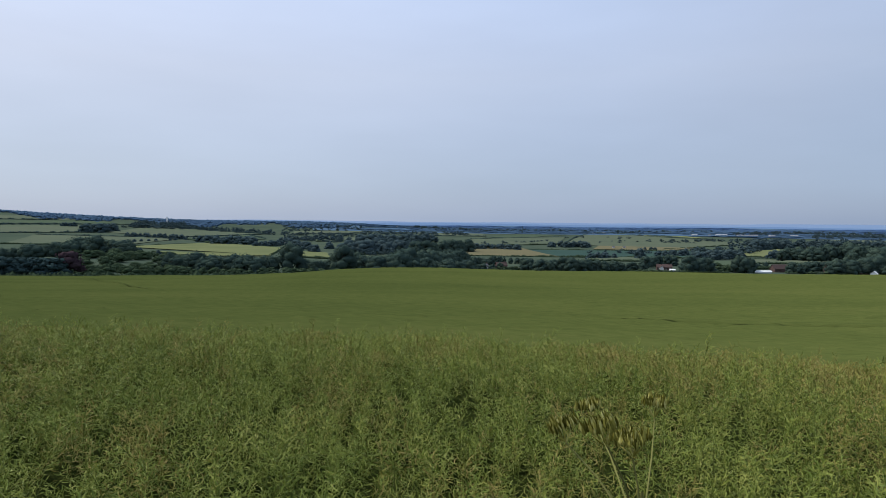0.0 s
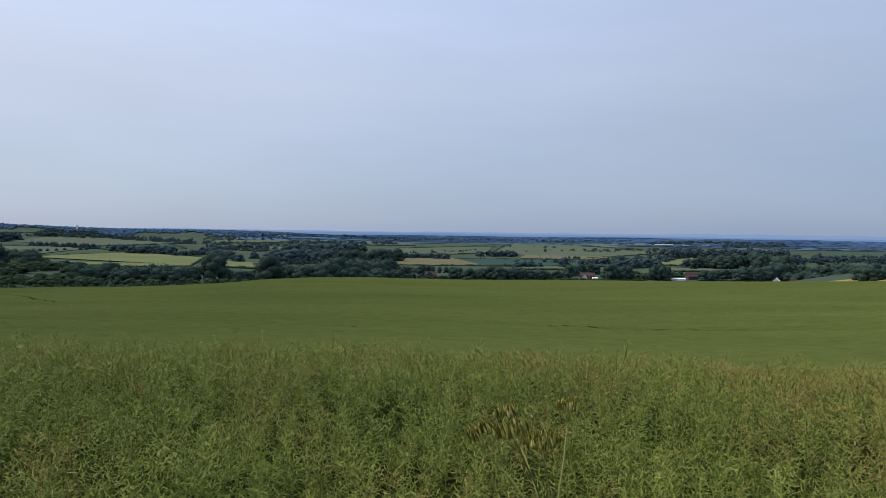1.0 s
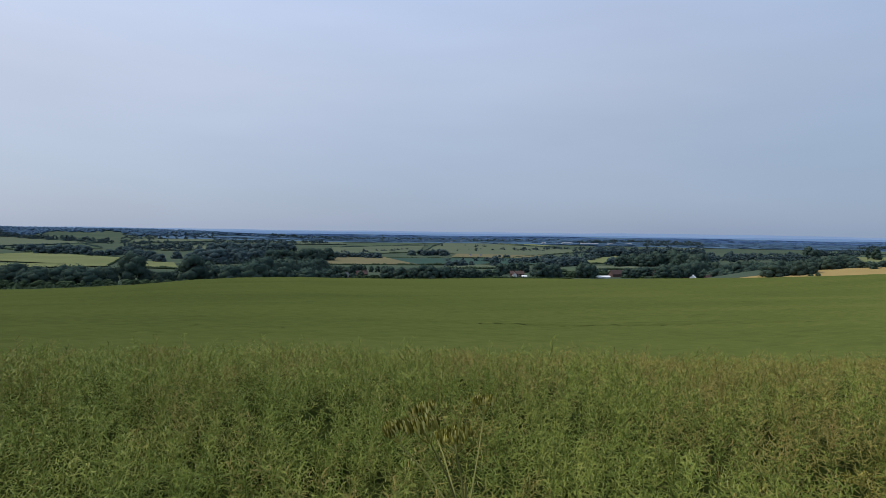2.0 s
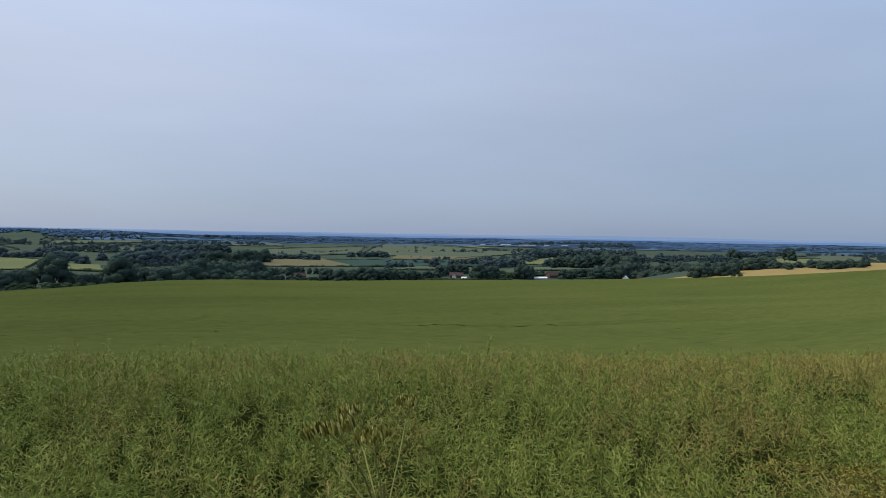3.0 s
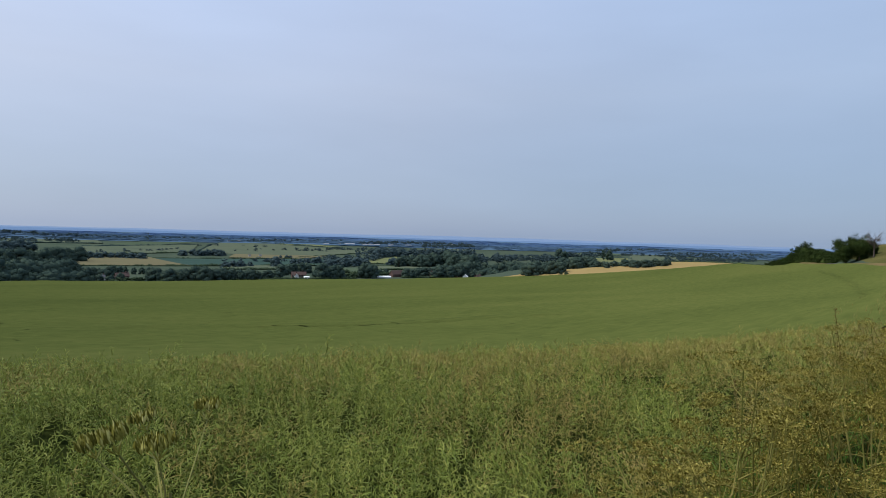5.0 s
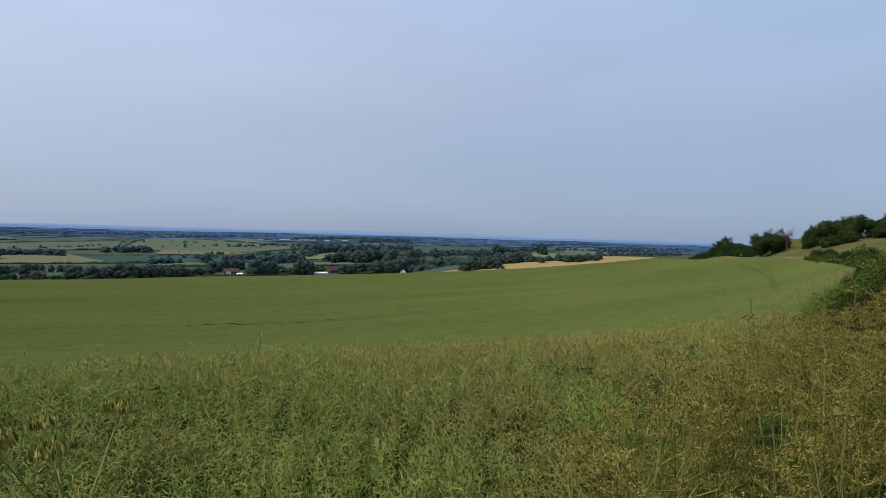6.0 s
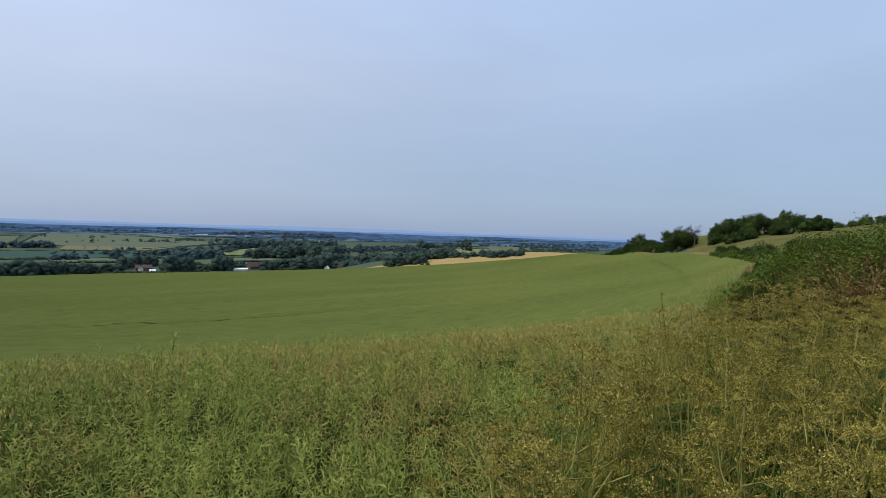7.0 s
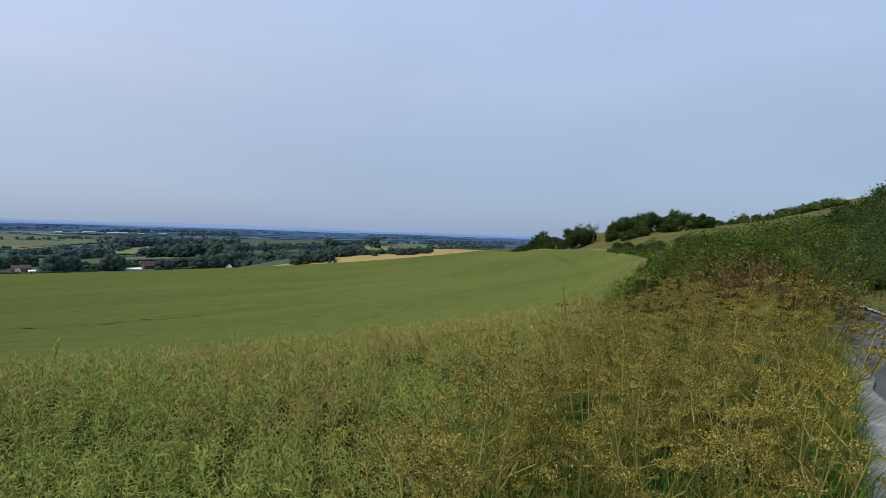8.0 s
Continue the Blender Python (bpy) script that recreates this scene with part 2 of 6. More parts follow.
M_UMBEL = material("parsnip_seedhead", [(0.05, 0.043, 0.009), (0.16, 0.138, 0.027), (0.42, 0.36, 0.1)], scale=0.5, fine=60, rough=0.7, through=0.1, vary="island", split=0.15)
M_UMBEL_GREEN = material("hogweed_seedhead", [(0.05, 0.05, 0.009), (0.14, 0.13, 0.024), (0.34, 0.31, 0.07), (0.62, 0.57, 0.22)], scale=0.1, fine=90, rough=0.7, vary="island", split=0.1)
M_HOGSTEM = material("hogweed_stem", [(0.11, 0.115, 0.034), (0.21, 0.2, 0.066)], scale=0.1, fine=60, rough=0.6)
M_STALK = material("parsnip_stalk", [(0.055, 0.065, 0.015), (0.14, 0.135, 0.034), (0.32, 0.275, 0.085)], scale=0.3, fine=40, rough=0.6, vary="object", split=0.3)
M_DEAD = material("dead_hogweed", [(0.032, 0.02, 0.008), (0.1, 0.066, 0.024), (0.3, 0.215, 0.088)], scale=0.4, fine=40, rough=0.85, vary="island", split=0.35)
M_SPRAY = material("dry_spray", [(0.028, 0.024, 0.005), (0.098, 0.087, 0.015), (0.23, 0.2, 0.038), (0.5, 0.43, 0.12)], scale=0.25, fine=30, rough=0.7, through=0.1, vary="island", split=0.5)
M_DRY = material("dead_stalk", [(0.06, 0.045, 0.014), (0.135, 0.104, 0.031), (0.3, 0.245, 0.095)], scale=0.5, fine=40, rough=0.8, vary="island", split=0.3)
M_GRASS = material("verge_grass", [(0.04, 0.08, 0.01), (0.07, 0.115, 0.018), (0.15, 0.145, 0.045)], scale=0.7, fine=20, rough=0.55, through=0.2, vary="island", split=0.4)
M_LUSH = material("lush_grass", [(0.024, 0.075, 0.009), (0.06, 0.145, 0.018), (0.12, 0.225, 0.032)], scale=0.7, fine=20, rough=0.5, through=0.25, vary="island", split=0.4, gloss=0.1)
M_STRAW = material("dry_grass", [(0.16, 0.14, 0.045), (0.25, 0.2, 0.075), (0.33, 0.265, 0.12)], scale=1.5, fine=20, rough=0.7, through=0.15, vary="island", split=0.4)

# ---- shape of the land ----
def road_edge(x):
    k = np.clip((np.asarray(x, float) - 8.0) / 13.0, 0, 1)
    return -0.15 + 0.033 * x + 2.0 * k * k * (3 - 2 * k) + np.where(x > 0, 0.0027 * x * x, 0.0006 * x * x)


def crop_edge(x):
    return road_edge(x) + 1.1 + 3.7 * (1 - np.exp(-np.clip(x, 0, 400) / 16.0))


def canopy_drop(s):
    u = np.logaddexp(0.0, (s - 7.4) / 1.2) * 1.2
    return 0.065 * u + 3.6 * (1 - np.exp(-u / 14.0))


def field_height(x, y):
    """Height of the ground of the rapeseed field."""
    s = y - road_edge(x)
    lower = s + 0.32 * np.clip(x, 0, 25) + 0.15 * np.clip(x, -25, 0)
    lift = np.clip((x - 20) / 22.0, 0, 1)
    lower = lower - 7.0 * lift * lift * (3 - 2 * lift) * np.exp(-np.clip(s, 0, None) / 14.0)
    brow = np.interp(x, (-135, -120, -100, -85, -68, -50, -34, -18, 0, 20, 40, 60, 85, 105, 118, 130, 140, 150, 160, 170), (-1.16, -1.03, -0.5, -0.85, -0.62, -0.08, 0.95, 1.39, 1.31, 1.24, 1.2, 1.49, 1.44, 1.58, 1.53, 1.5, 1.66, 1.78, 1.8, 1.86))
    k = np.clip((s - np.interp(x, (40, 120, 150), (95, 20, 4))) / np.interp(x, (40, 120, 150), (90, 60, 26)), 0, 1)
    return brow * k * k * (3 - 2 * k) - 0.85 - canopy_drop(lower) - 0.010 * np.clip(x, 0, 90) * np.clip(s / 90, 0, 1) + 0.02 * np.clip(x, -100, 0) * np.clip(s / 100 - 0.3, 0, 1)


def valley(x, y):
    r = np.hypot(x, y)
    z = np.interp(r, (0, 300, 480, 900, 1600, 2600, 3800, 4900, 6000), (-24, -27, -41, -52, -51, -50, -53, -56, -56))
    z = z + 20.5 * np.exp(-((((x - 365) / 150.0) ** 2 + ((y - 265) / 130.0) ** 2) ** 2))
    z = z + 4.5 * np.exp(-((x - 372) / 75.0) ** 2 - ((y - 240) / 75.0) ** 2)
    z = z + 15 * np.exp(-((x + 240) / 120.0) ** 2 - ((y - 400) / 130.0) ** 2)
    z = z + 120 * np.exp(-((x + 2350) / 950.0) ** 2 - ((y - 1950) / 650.0) ** 2)
    z = z + 20 * np.exp(-((x + 1300) / 450.0) ** 2 - ((y - 2350) / 450.0) ** 2)
    z = z + 27 * np.exp(-((x + 620) / 560.0) ** 2 - ((y - 2750) / 500.0) ** 2)
    return z + 3.0 * np.sin(x / 260.0 + 0.6) * np.sin(y / 210.0) * np.clip((r - 500) / 600, 0, 1)


def far_edge(x):
    """The far side of the field, where the hill falls away."""
    return 205.0 - 0.0031 * (x + 40.0) ** 2 * np.where(x > -40, 1.0, 0.35)


def height(x, y):
    x, y = np.asarray(x, float), np.asarray(y, float)
    s = y - road_edge(x)
    z = np.where(s > 0, field_height(x, y), 0.0)
    verge = np.clip((y - road_edge(x)) / (crop_edge(x) - road_edge(x) + 0.6), 0, 1)
    z = np.where(s > 0, z * (0.25 * verge ** 2 + 0.75 * verge ** 7), z)
    q = np.clip(-s - 3.2, 0, None)
    bank = np.interp(q, (0, 1.5, 5, 12, 25, 45, 65, 80, 92, 105, 130, 170), (0, 0.65, 1.5, 2.85, 4.3, 5.7, 6.9, 8.4, 10.8, 13.5, 17, 20))
    z = np.where(s < 0, bank, z)
    dip = np.clip((x - 35) / 95.0, 0, 1)
    z = z - 1.3 * dip * dip * (3 - 2 * dip)
    bend = np.clip((x - 118) / 42.0, 0, 1)
    z = z - 1.7 * bend * bend * (3 - 2 * bend) * np.clip(1 + s / 20.0, 0, 1) * np.clip(1.4 - s / 16.0, 0, 1)
    fall = np.clip((y - far_edge(x)) / 130.0, 0, 1)
    fall = np.maximum(fall, np.clip((x - 230) / 150.0, 0, 1) * np.clip(s / 30.0, 0, 1))
    fall = np.maximum(fall, np.clip((-x - 260) / 150.0, 0, 1) * np.clip(s / 30.0, 0, 1))
    fall = fall * fall * (3 - 2 * fall)
    return z * (1 - fall) + valley(x, y) * fall


def at(bearing, metres):
    """A place on the plan: degrees to the right of straight ahead, and metres from the start of the walk."""
    return metres * math.sin(radians(bearing)), metres * math.cos(radians(bearing))


def ground_z(x, y):
    return float(height(x, y))


# ---- mesh helpers ----
def mesh_object(name, verts, faces, mat, parent=None, label="", smooth=False):
    """verts (n, 3) and faces (m, 3 or 4) as arrays, as one mesh object."""
    verts, faces = np.asarray(verts, np.float32), np.asarray(faces, np.int32)
    me = bpy.data.meshes.new(name)
    me.vertices.add(len(verts))
    me.vertices.foreach_set("co", verts.ravel())
    k = faces.shape[1]
    me.loops.add(faces.size)
    me.loops.foreach_set("vertex_index", faces.ravel())
    me.polygons.add(len(faces))
    me.polygons.foreach_set("loop_start", np.arange(0, faces.size, k, dtype=np.int32))
    me.polygons.foreach_set("use_smooth", np.full(len(faces), smooth))
    me.update(calc_edges=True)
    me.validate()
    me.materials.append(mat)
    ob = new(name, me)
    if parent is not None:
        ob.parent = parent
    if label:
        ob["label"] = label
    return ob


def join(pieces):
    """(verts, faces) pieces as one."""
    verts, faces, base = [], [], 0
    for v, f in pieces:
        verts.append(v)
        faces.append(np.asarray(f) + base)
        base += len(v)
    return np.concatenate(verts), np.concatenate(faces)


def grid_faces(nu, nv):
    i, j = np.meshgrid(np.arange(nu - 1), np.arange(nv - 1), indexing="ij")
    a = (i * nv + j).ravel()
    return np.stack([a, a + nv, a + nv + 1, a + 1], 1)


def tube(points, r0, r1, sides=5):
    """A tapered tube along points, open at its ends."""
    p = np.asarray(points, float)
    d = np.gradient(p, axis=0)
    d /= np.linalg.norm(d, axis=1, keepdims=True) + 1e-9
    side = np.cross(d, (0.31, 0.17, 0.93) if abs(d[0, 2]) < 0.8 else (1.0, 0.2, 0.0))
    side /= np.linalg.norm(side, axis=1, keepdims=True) + 1e-9
    other = np.cross(d, side)
    r = np.linspace(r0, r1, len(p))[:, None, None]
    a = np.linspace(0, 2 * np.pi, sides, endpoint=False)
    ring = np.cos(a)[None, :, None] * side[:, None] + np.sin(a)[None, :, None] * other[:, None]
    v = (p[:, None] + r * ring).reshape(-1, 3)
    i, j = np.meshgrid(np.arange(len(p) - 1), np.arange(sides), indexing="ij")
    a0, b0 = (i * sides + j).ravel(), (i * sides + (j + 1) % sides).ravel()
    f = np.concatenate([np.stack([a0, b0, b0 + sides], 1), np.stack([a0, b0 + sides, a0 + sides], 1)])
    return v, f


def spindles(p, d, length, radius, bend, rng):
    """Slim pods with a bent middle, six faces each: start p, direction d, all arrays."""
    n = len(p)
    d = d / (np.linalg.norm(d, axis=1, keepdims=True) + 1e-9)
    ref = rng.normal(size=(n, 3))
    s = np.cross(d, ref)
    s /= np.linalg.norm(s, axis=1, keepdims=True) + 1e-9
    o = np.cross(d, s)
    length, radius = np.broadcast_to(length, n)[:, None], np.broadcast_to(radius, n)[:, None]
    mid = p + d * length * 0.45 + o * length * bend
    v = np.empty((n, 5, 3))
    v[:, 0], v[:, 4] = p, p + d * length
    for k in range(3):
        a = 2 * np.pi * k / 3
        v[:, 1 + k] = mid + radius * (np.cos(a) * s + np.sin(a) * o)
    f = np.array([[0, 2, 1], [0, 3, 2], [0, 1, 3], [4, 1, 2], [4, 2, 3], [4, 3, 1]])
    return v.reshape(-1, 3), (f[None] + 5 * np.arange(n)[:, None, None]).reshape(-1, 3)


def folded(p, d, length, radius, bend, rng, rings=3):
    """Even curved pods as a bent roof of two narrow strips."""
    n = len(p)
    d = d / (np.linalg.norm(d, axis=1, keepdims=True) + 1e-9)
    s = np.cross(d, np.array((0, 0, 1.0)) + rng.normal(0, 0.45, (n, 3)))
    s /= np.linalg.norm(s, axis=1, keepdims=True) + 1e-9
    o = np.cross(s, d)
    o *= np.sign(o[:, 2:3] + 1e-9)
    length, radius = np.broadcast_to(length, n)[:, None], np.broadcast_to(radius, n)[:, None]
    v = np.empty((n, rings, 3, 3))
    for j in range(rings):
        k = j / (rings - 1)
        mid = p + d * length * k + (s + 0.4 * o) * length * bend * 4 * k * (1 - k)
        w = radius * (0.85 if j in (0, rings - 1) else 1.15)
        v[:, j, 0], v[:, j, 1], v[:, j, 2] = mid - s * w, mid + o * w * 0.9, mid + s * w
    f = []
    for j in range(rings - 1):
        for i in (0, 1):
            a = 3 * j + i
            f += [[a, a + 1, a + 4], [a, a + 4, a + 3]]
    return v.reshape(-1, 3), (np.array(f)[None] + 3 * rings * np.arange(n)[:, None, None]).reshape(-1, 3)


def folded_long(p, d, length, radius, bend, rng):
    return folded(p, d, length, radius, bend, rng, 4)


def folded_short(p, d, length, radius, bend, rng):
    return folded(p, d, length, radius, bend, rng, 2)


def leaves(p, size, rng, up=0.3, aspect=0.6):
    """Small folded leaves, two faces each, at places p."""
    n = len(p)
    d = rng.normal(size=(n, 3))
    d[:, 2] = d[:, 2] * 0.6 + up
    d /= np.linalg.norm(d, axis=1, keepdims=True)
    s = np.cross(d, rng.normal(size=(n, 3)))
    s /= np.linalg.norm(s, axis=1, keepdims=True) + 1e-9
    o = np.cross(d, s)
    size = np.broadcast_to(size, n)[:, None]
    v = np.empty((n, 4, 3))
    v[:, 0], v[:, 2] = p, p + d * size
    v[:, 1] = p + d * size * 0.5 + s * size * 0.5 * aspect + o * size * 0.12
    v[:, 3] = p + d * size * 0.5 - s * size * 0.5 * aspect + o * size * 0.12
    f = np.array([[0, 1, 2], [0, 2, 3]])
    return v.reshape(-1, 3), (f[None] + 4 * np.arange(n)[:, None, None]).reshape(-1, 3)


def scales(p, normal, size, rng, wild=0.45):
    """Small leaf sprays that lie on a crown, two faces each, facing about along their normals."""
    n = len(p)
    o = normal / (np.linalg.norm(normal, axis=1, keepdims=True) + 1e-9) + rng.normal(0, wild, (n, 3))
    o /= np.linalg.norm(o, axis=1, keepdims=True) + 1e-9
    s = np.cross(o, rng.normal(size=(n, 3)))
    s /= np.linalg.norm(s, axis=1, keepdims=True) + 1e-9
    d = np.cross(o, s)
    size = np.broadcast_to(size, n)[:, None]
    v = np.empty((n, 4, 3))
    v[:, 0], v[:, 2] = p - d * size * 0.5, p + d * size * 0.5
    v[:, 1], v[:, 3] = p + s * size * 0.42 - o * size * 0.1, p - s * size * 0.42 - o * size * 0.1
    f = np.array([[0, 1, 2], [0, 2, 3]])
    return v.reshape(-1, 3), (f[None] + 4 * np.arange(n)[:, None, None]).reshape(-1, 3)


OCTA = (
    np.array([(1, 0, 0), (0, 1, 0), (-1, 0, 0), (0, -1, 0), (0, 0, 1), (0, 0, -1)], float),
    np.array([(0, 1, 4), (1, 2, 4), (2, 3, 4), (3, 0, 4), (1, 0, 5), (2, 1, 5), (3, 2, 5), (0, 3, 5)]),
)


def clumps(p, size, rng, squash=0.75, shape=OCTA):
    """Ragged little clumps of foliage at places p."""
    n, k = len(p), len(shape[0])
    v = shape[0][None] * rng.uniform(0.55, 1.3, (n, k, 1)) * np.broadcast_to(size, n)[:, None, None]
    a = rng.uniform(0, 6.28, n)
    c, s = np.cos(a)[:, None], np.sin(a)[:, None]
    v = np.stack([v[..., 0] * c - v[..., 1] * s, v[..., 0] * s + v[..., 1] * c, v[..., 2] * squash], -1) + p[:, None]
    return v.reshape(-1, 3), (shape[1][None] + k * np.arange(n)[:, None, None]).reshape(-1, 3)


def ball(steps=1):
    bm = bmesh.new()
    bmesh.ops.create_icosphere(bm, subdivisions=steps, radius=1.0)
    v = np.array([q.co[:] for q in bm.verts])
    f = np.array([[q.index for q in t.verts] for t in bm.faces])
    bm.free()
    return v, f


BALL, BALL_LOW = ball(2), ball(1)


def crown_lobes(n, rng, width, tall, base, fluff, leaf):
    """A round uneven crown: swelling lobes with knobbly skins, and small sprays of leaf that break their outline."""
    pieces = []
    for i in range(n):
        k = (i + 0.5) / n
        a = i * 2.4 + rng.uniform(-0.5, 0.5)
        up = base + (tall - base) * (0.2 + 0.58 * k + rng.uniform(-0.06, 0.06))
        out = width * (0.27 * math.sqrt(max(0.02, 1 - k ** 1.6)) + rng.uniform(-0.03, 0.03))
        c = np.array((math.cos(a) * out, math.sin(a) * out, up))
        rad = width * rng.uniform(0.19, 0.27)
        flat = np.array((rad, rad, min(rad, (tall - base) * 0.2) * rng.uniform(0.85, 1.1)))
        v = BALL_LOW[0] * (0.84 + rng.normal(0, 0.05, (len(BALL_LOW[0]), 1))) * flat + c
        pieces.append((v, BALL_LOW[1]))
        m = max(8, fluff // n)
        d = rng.normal(size=(m, 3))
        d /= np.linalg.norm(d, axis=1, keepdims=True)
        swell = 1.0 + 0.13 * np.sin(d @ rng.normal(0, 4, 3) + rng.uniform(0, 6)) + rng.normal(0, 0.06, m)
        pieces.append(scales(c + d * flat * swell[:, None], d, leaf * rng.uniform(0.6, 1.35, m), rng, 0.3))
    v, f = join(pieces)
    v[:, 2] = np.clip(v[:, 2], 0.05, None)
    return v, f


# ---- the ground ----
def build_ground():
    bearings = np.concatenate([np.arange(-180, -45, 5.0), np.arange(-45, 100, 0.75), np.arange(100, 181, 5.0)])
    rs = np.concatenate([[0.0], np.geomspace(0.4, 4980, 190)])
    a, r = np.meshgrid(np.radians(bearings), rs, indexing="ij")
    x, y = r * np.sin(a), r * np.cos(a)
    z = height(x, y)
    s = y - road_edge(x)
    z = np.where((s < 0.3) & (s > -3.4) & (r < 400), z - 0.12, z)
    v = np.stack([x, y, z], -1).reshape(-1, 3)
    ob = mesh_object("ground", v, grid_faces(len(bearings), len(rs))[:, ::-1], M_GROUND, smooth=True)
    tagged(ob, "green grassy land falling from the hill to a wide valley", "ground", kind="structure")


def strip(name, x0, x1, n, low, high, lift, mat, m=8, bulge=0.0):
    """A ribbon on the land between two lines y = low(x) and y = high(x)."""
    x = np.linspace(x0, x1, n)
    k = np.linspace(0, 1, m)
    y = low(x)[:, None] * (1 - k) + high(x)[:, None] * k
    xx = np.broadcast_to(x[:, None], y.shape)
    z = height(xx, y) + lift + bulge * 4 * k * (1 - k)
    return mesh_object(name, np.stack([xx, y, z], -1).reshape(-1, 3), grid_faces(n, m)[:, ::-1] if high(x)[0] < low(x)[0] else grid_faces(n, m), mat, smooth=True)


def build_road():
    ob = strip("road", -60, 190, 260, lambda x: road_edge(x) - 3.0, lambda x: road_edge(x) - 0.12, 0.0, M_ROAD, bulge=0.05)
    tagged(ob, "narrow worn grey asphalt lane curving along the hill", "road", kind="structure")
    for low, high in ((-0.42, 0.0), (-3.14, -2.9)):
        ob = strip("road_margin", -60, 190, 400, lambda x: road_edge(x) + low + 0.05 * np.sin(x * 1.7) + 0.04 * np.sin(x * 6.1 + 1), lambda x: road_edge(x) + high, 0.06, M_CHALK)
        tagged(ob, "pale chalky crumbling margin along the lane", "road edge", kind="structure")
    ob = strip("verge", 26, 175, 260, lambda x: road_edge(x) - 0.05, lambda x: crop_edge(x) + 0.7, 0.06, M_FAR_VERGE, m=14)
    tagged(ob, "grassy bank between the lane and the crop", "verge", kind="structure")
    ob = strip("verge", -40, 26, 200, lambda x: road_edge(x) - 0.05, lambda x: crop_edge(x) + 0.7, 0.06, M_SOIL, m=14)
    tagged(ob, "dry soil verge between the lane and the crop", "verge", kind="structure")
    ob = strip("hillside", -40, 330, 260, lambda x: road_edge(x) - 170.0, lambda x: road_edge(x) - 3.0, 0.05, M_BANK, m=60)
    tagged(ob, "rough brownish grass hillside rising above the lane", "hillside", kind="structure")


# ---- the rapeseed field ----
CROP = 1.28
rng_crop = np.random.default_rng(11)


def lumps(x, y, scale, seed):
    """Soft irregular relief between about -1 and 1."""
    r = np.random.default_rng(seed)
    z = 0.0
    for k in range(7):
        a = r.uniform(0, 6.28)
        f = r.uniform(0.7, 1.6) / scale
        z = z + np.sin((x * math.cos(a) + y * math.sin(a)) * f * 6.28 + r.uniform(0, 6.28) + 0.8 * np.sin((x * math.sin(a) - y * math.cos(a)) * f * 3.1))
    return z / 4.0


TRACKS = (
    ((1.5, 53.5), (5, 52), (10, 50), (14, 47.6), (17.3, 45), (21, 43.9), (25.5, 43.5), (30.5, 42.7), (36, 41.7), (40, 40)),
    ((-102, 178), (-88, 156), (-72, 134), (-50, 98), (-41, 86)),
    ((33.5, 16.2), (35.3, 15.2), (37.6, 15.6), (49.8, 20.6), (71.5, 30.2), (92.8, 40.7), (110.4, 50.6), (124, 59.3)),
)


def track_depth(x, y):
    """How far the crop is pressed down along the wheel tracks."""
    d = np.full(x.shape, 99.0)
    for line in TRACKS[:2]:
        for (ax, ay), (bx, by) in zip(line[:-1], line[1:]):
            k = np.clip(((x - ax) * (bx - ax) + (y - ay) * (by - ay)) / ((bx - ax) ** 2 + (by - ay) ** 2), 0, 1)
            d = np.minimum(d, np.hypot(x - ax - k * (bx - ax), y - ay - k * (by - ay)))
    return np.exp(-((d / 0.95) ** 2))


def canopy_z(x, y):
    rim = np.clip(1 - (y - crop_edge(x)) / 0.7, 0, 1)
    return height(x, np.maximum(y, crop_edge(x) + 0.7)) + CROP - 0.3 * rim**2 + 0.055 * lumps(x, y, 1.7, 3) + 0.03 * lumps(x, y, 0.6, 5)


def build_canopy():
    """The far crop as one uneven sheet of seed heads, with pressed wheel tracks and small gaps."""
    xs = np.concatenate([np.arange(-190, -40, 2.5), np.arange(-40, 72, 0.9), np.arange(72, 236, 1.6)])
    k = np.concatenate([np.linspace(0, 0.3, 125), np.linspace(0.3, 1, 100)[1:]])
    low, high = crop_edge(xs) + 0.8, np.maximum(far_edge(xs) + 18, crop_edge(xs) + 6)
    y = low[:, None] * (1 - k) + high[:, None] * k
    x = np.broadcast_to(xs[:, None], y.shape)
    r = np.hypot(x, y)
    broken = np.clip(lumps(x, y, 7.0, 21) + 0.75, 0, 1)
    gaps = np.clip(lumps(x * 0.35, y, 4.2, 33) - 1.25, 0, 1) * np.clip((r - 30) / 20, 0, 1)
    z = height(x, y) + CROP - 0.10 + (0.06 * lumps(x, y, 2.6, 8) + 0.05 * lumps(x, y, 1.3, 12)) * np.clip(r / 30, 0, 1)
    z = z + np.random.default_rng(6).normal(0, 0.035, z.shape) * np.clip(r / 40, 0, 1)
    z = z - 0.3 * track_depth(x, y) * broken - 0.5 * gaps
    z = z - 0.5 * np.clip((14 - r) / 3, 0, 1)
    faces = grid_faces(*y.shape)
    ob = mesh_object("rapeseed_field", np.stack([x, y, z], -1).reshape(-1, 3), faces, M_CANOPY, smooth=True)
    tagged(ob, "wide green rapeseed crop with pressed wheel tracks", "crop field", kind="stuff")


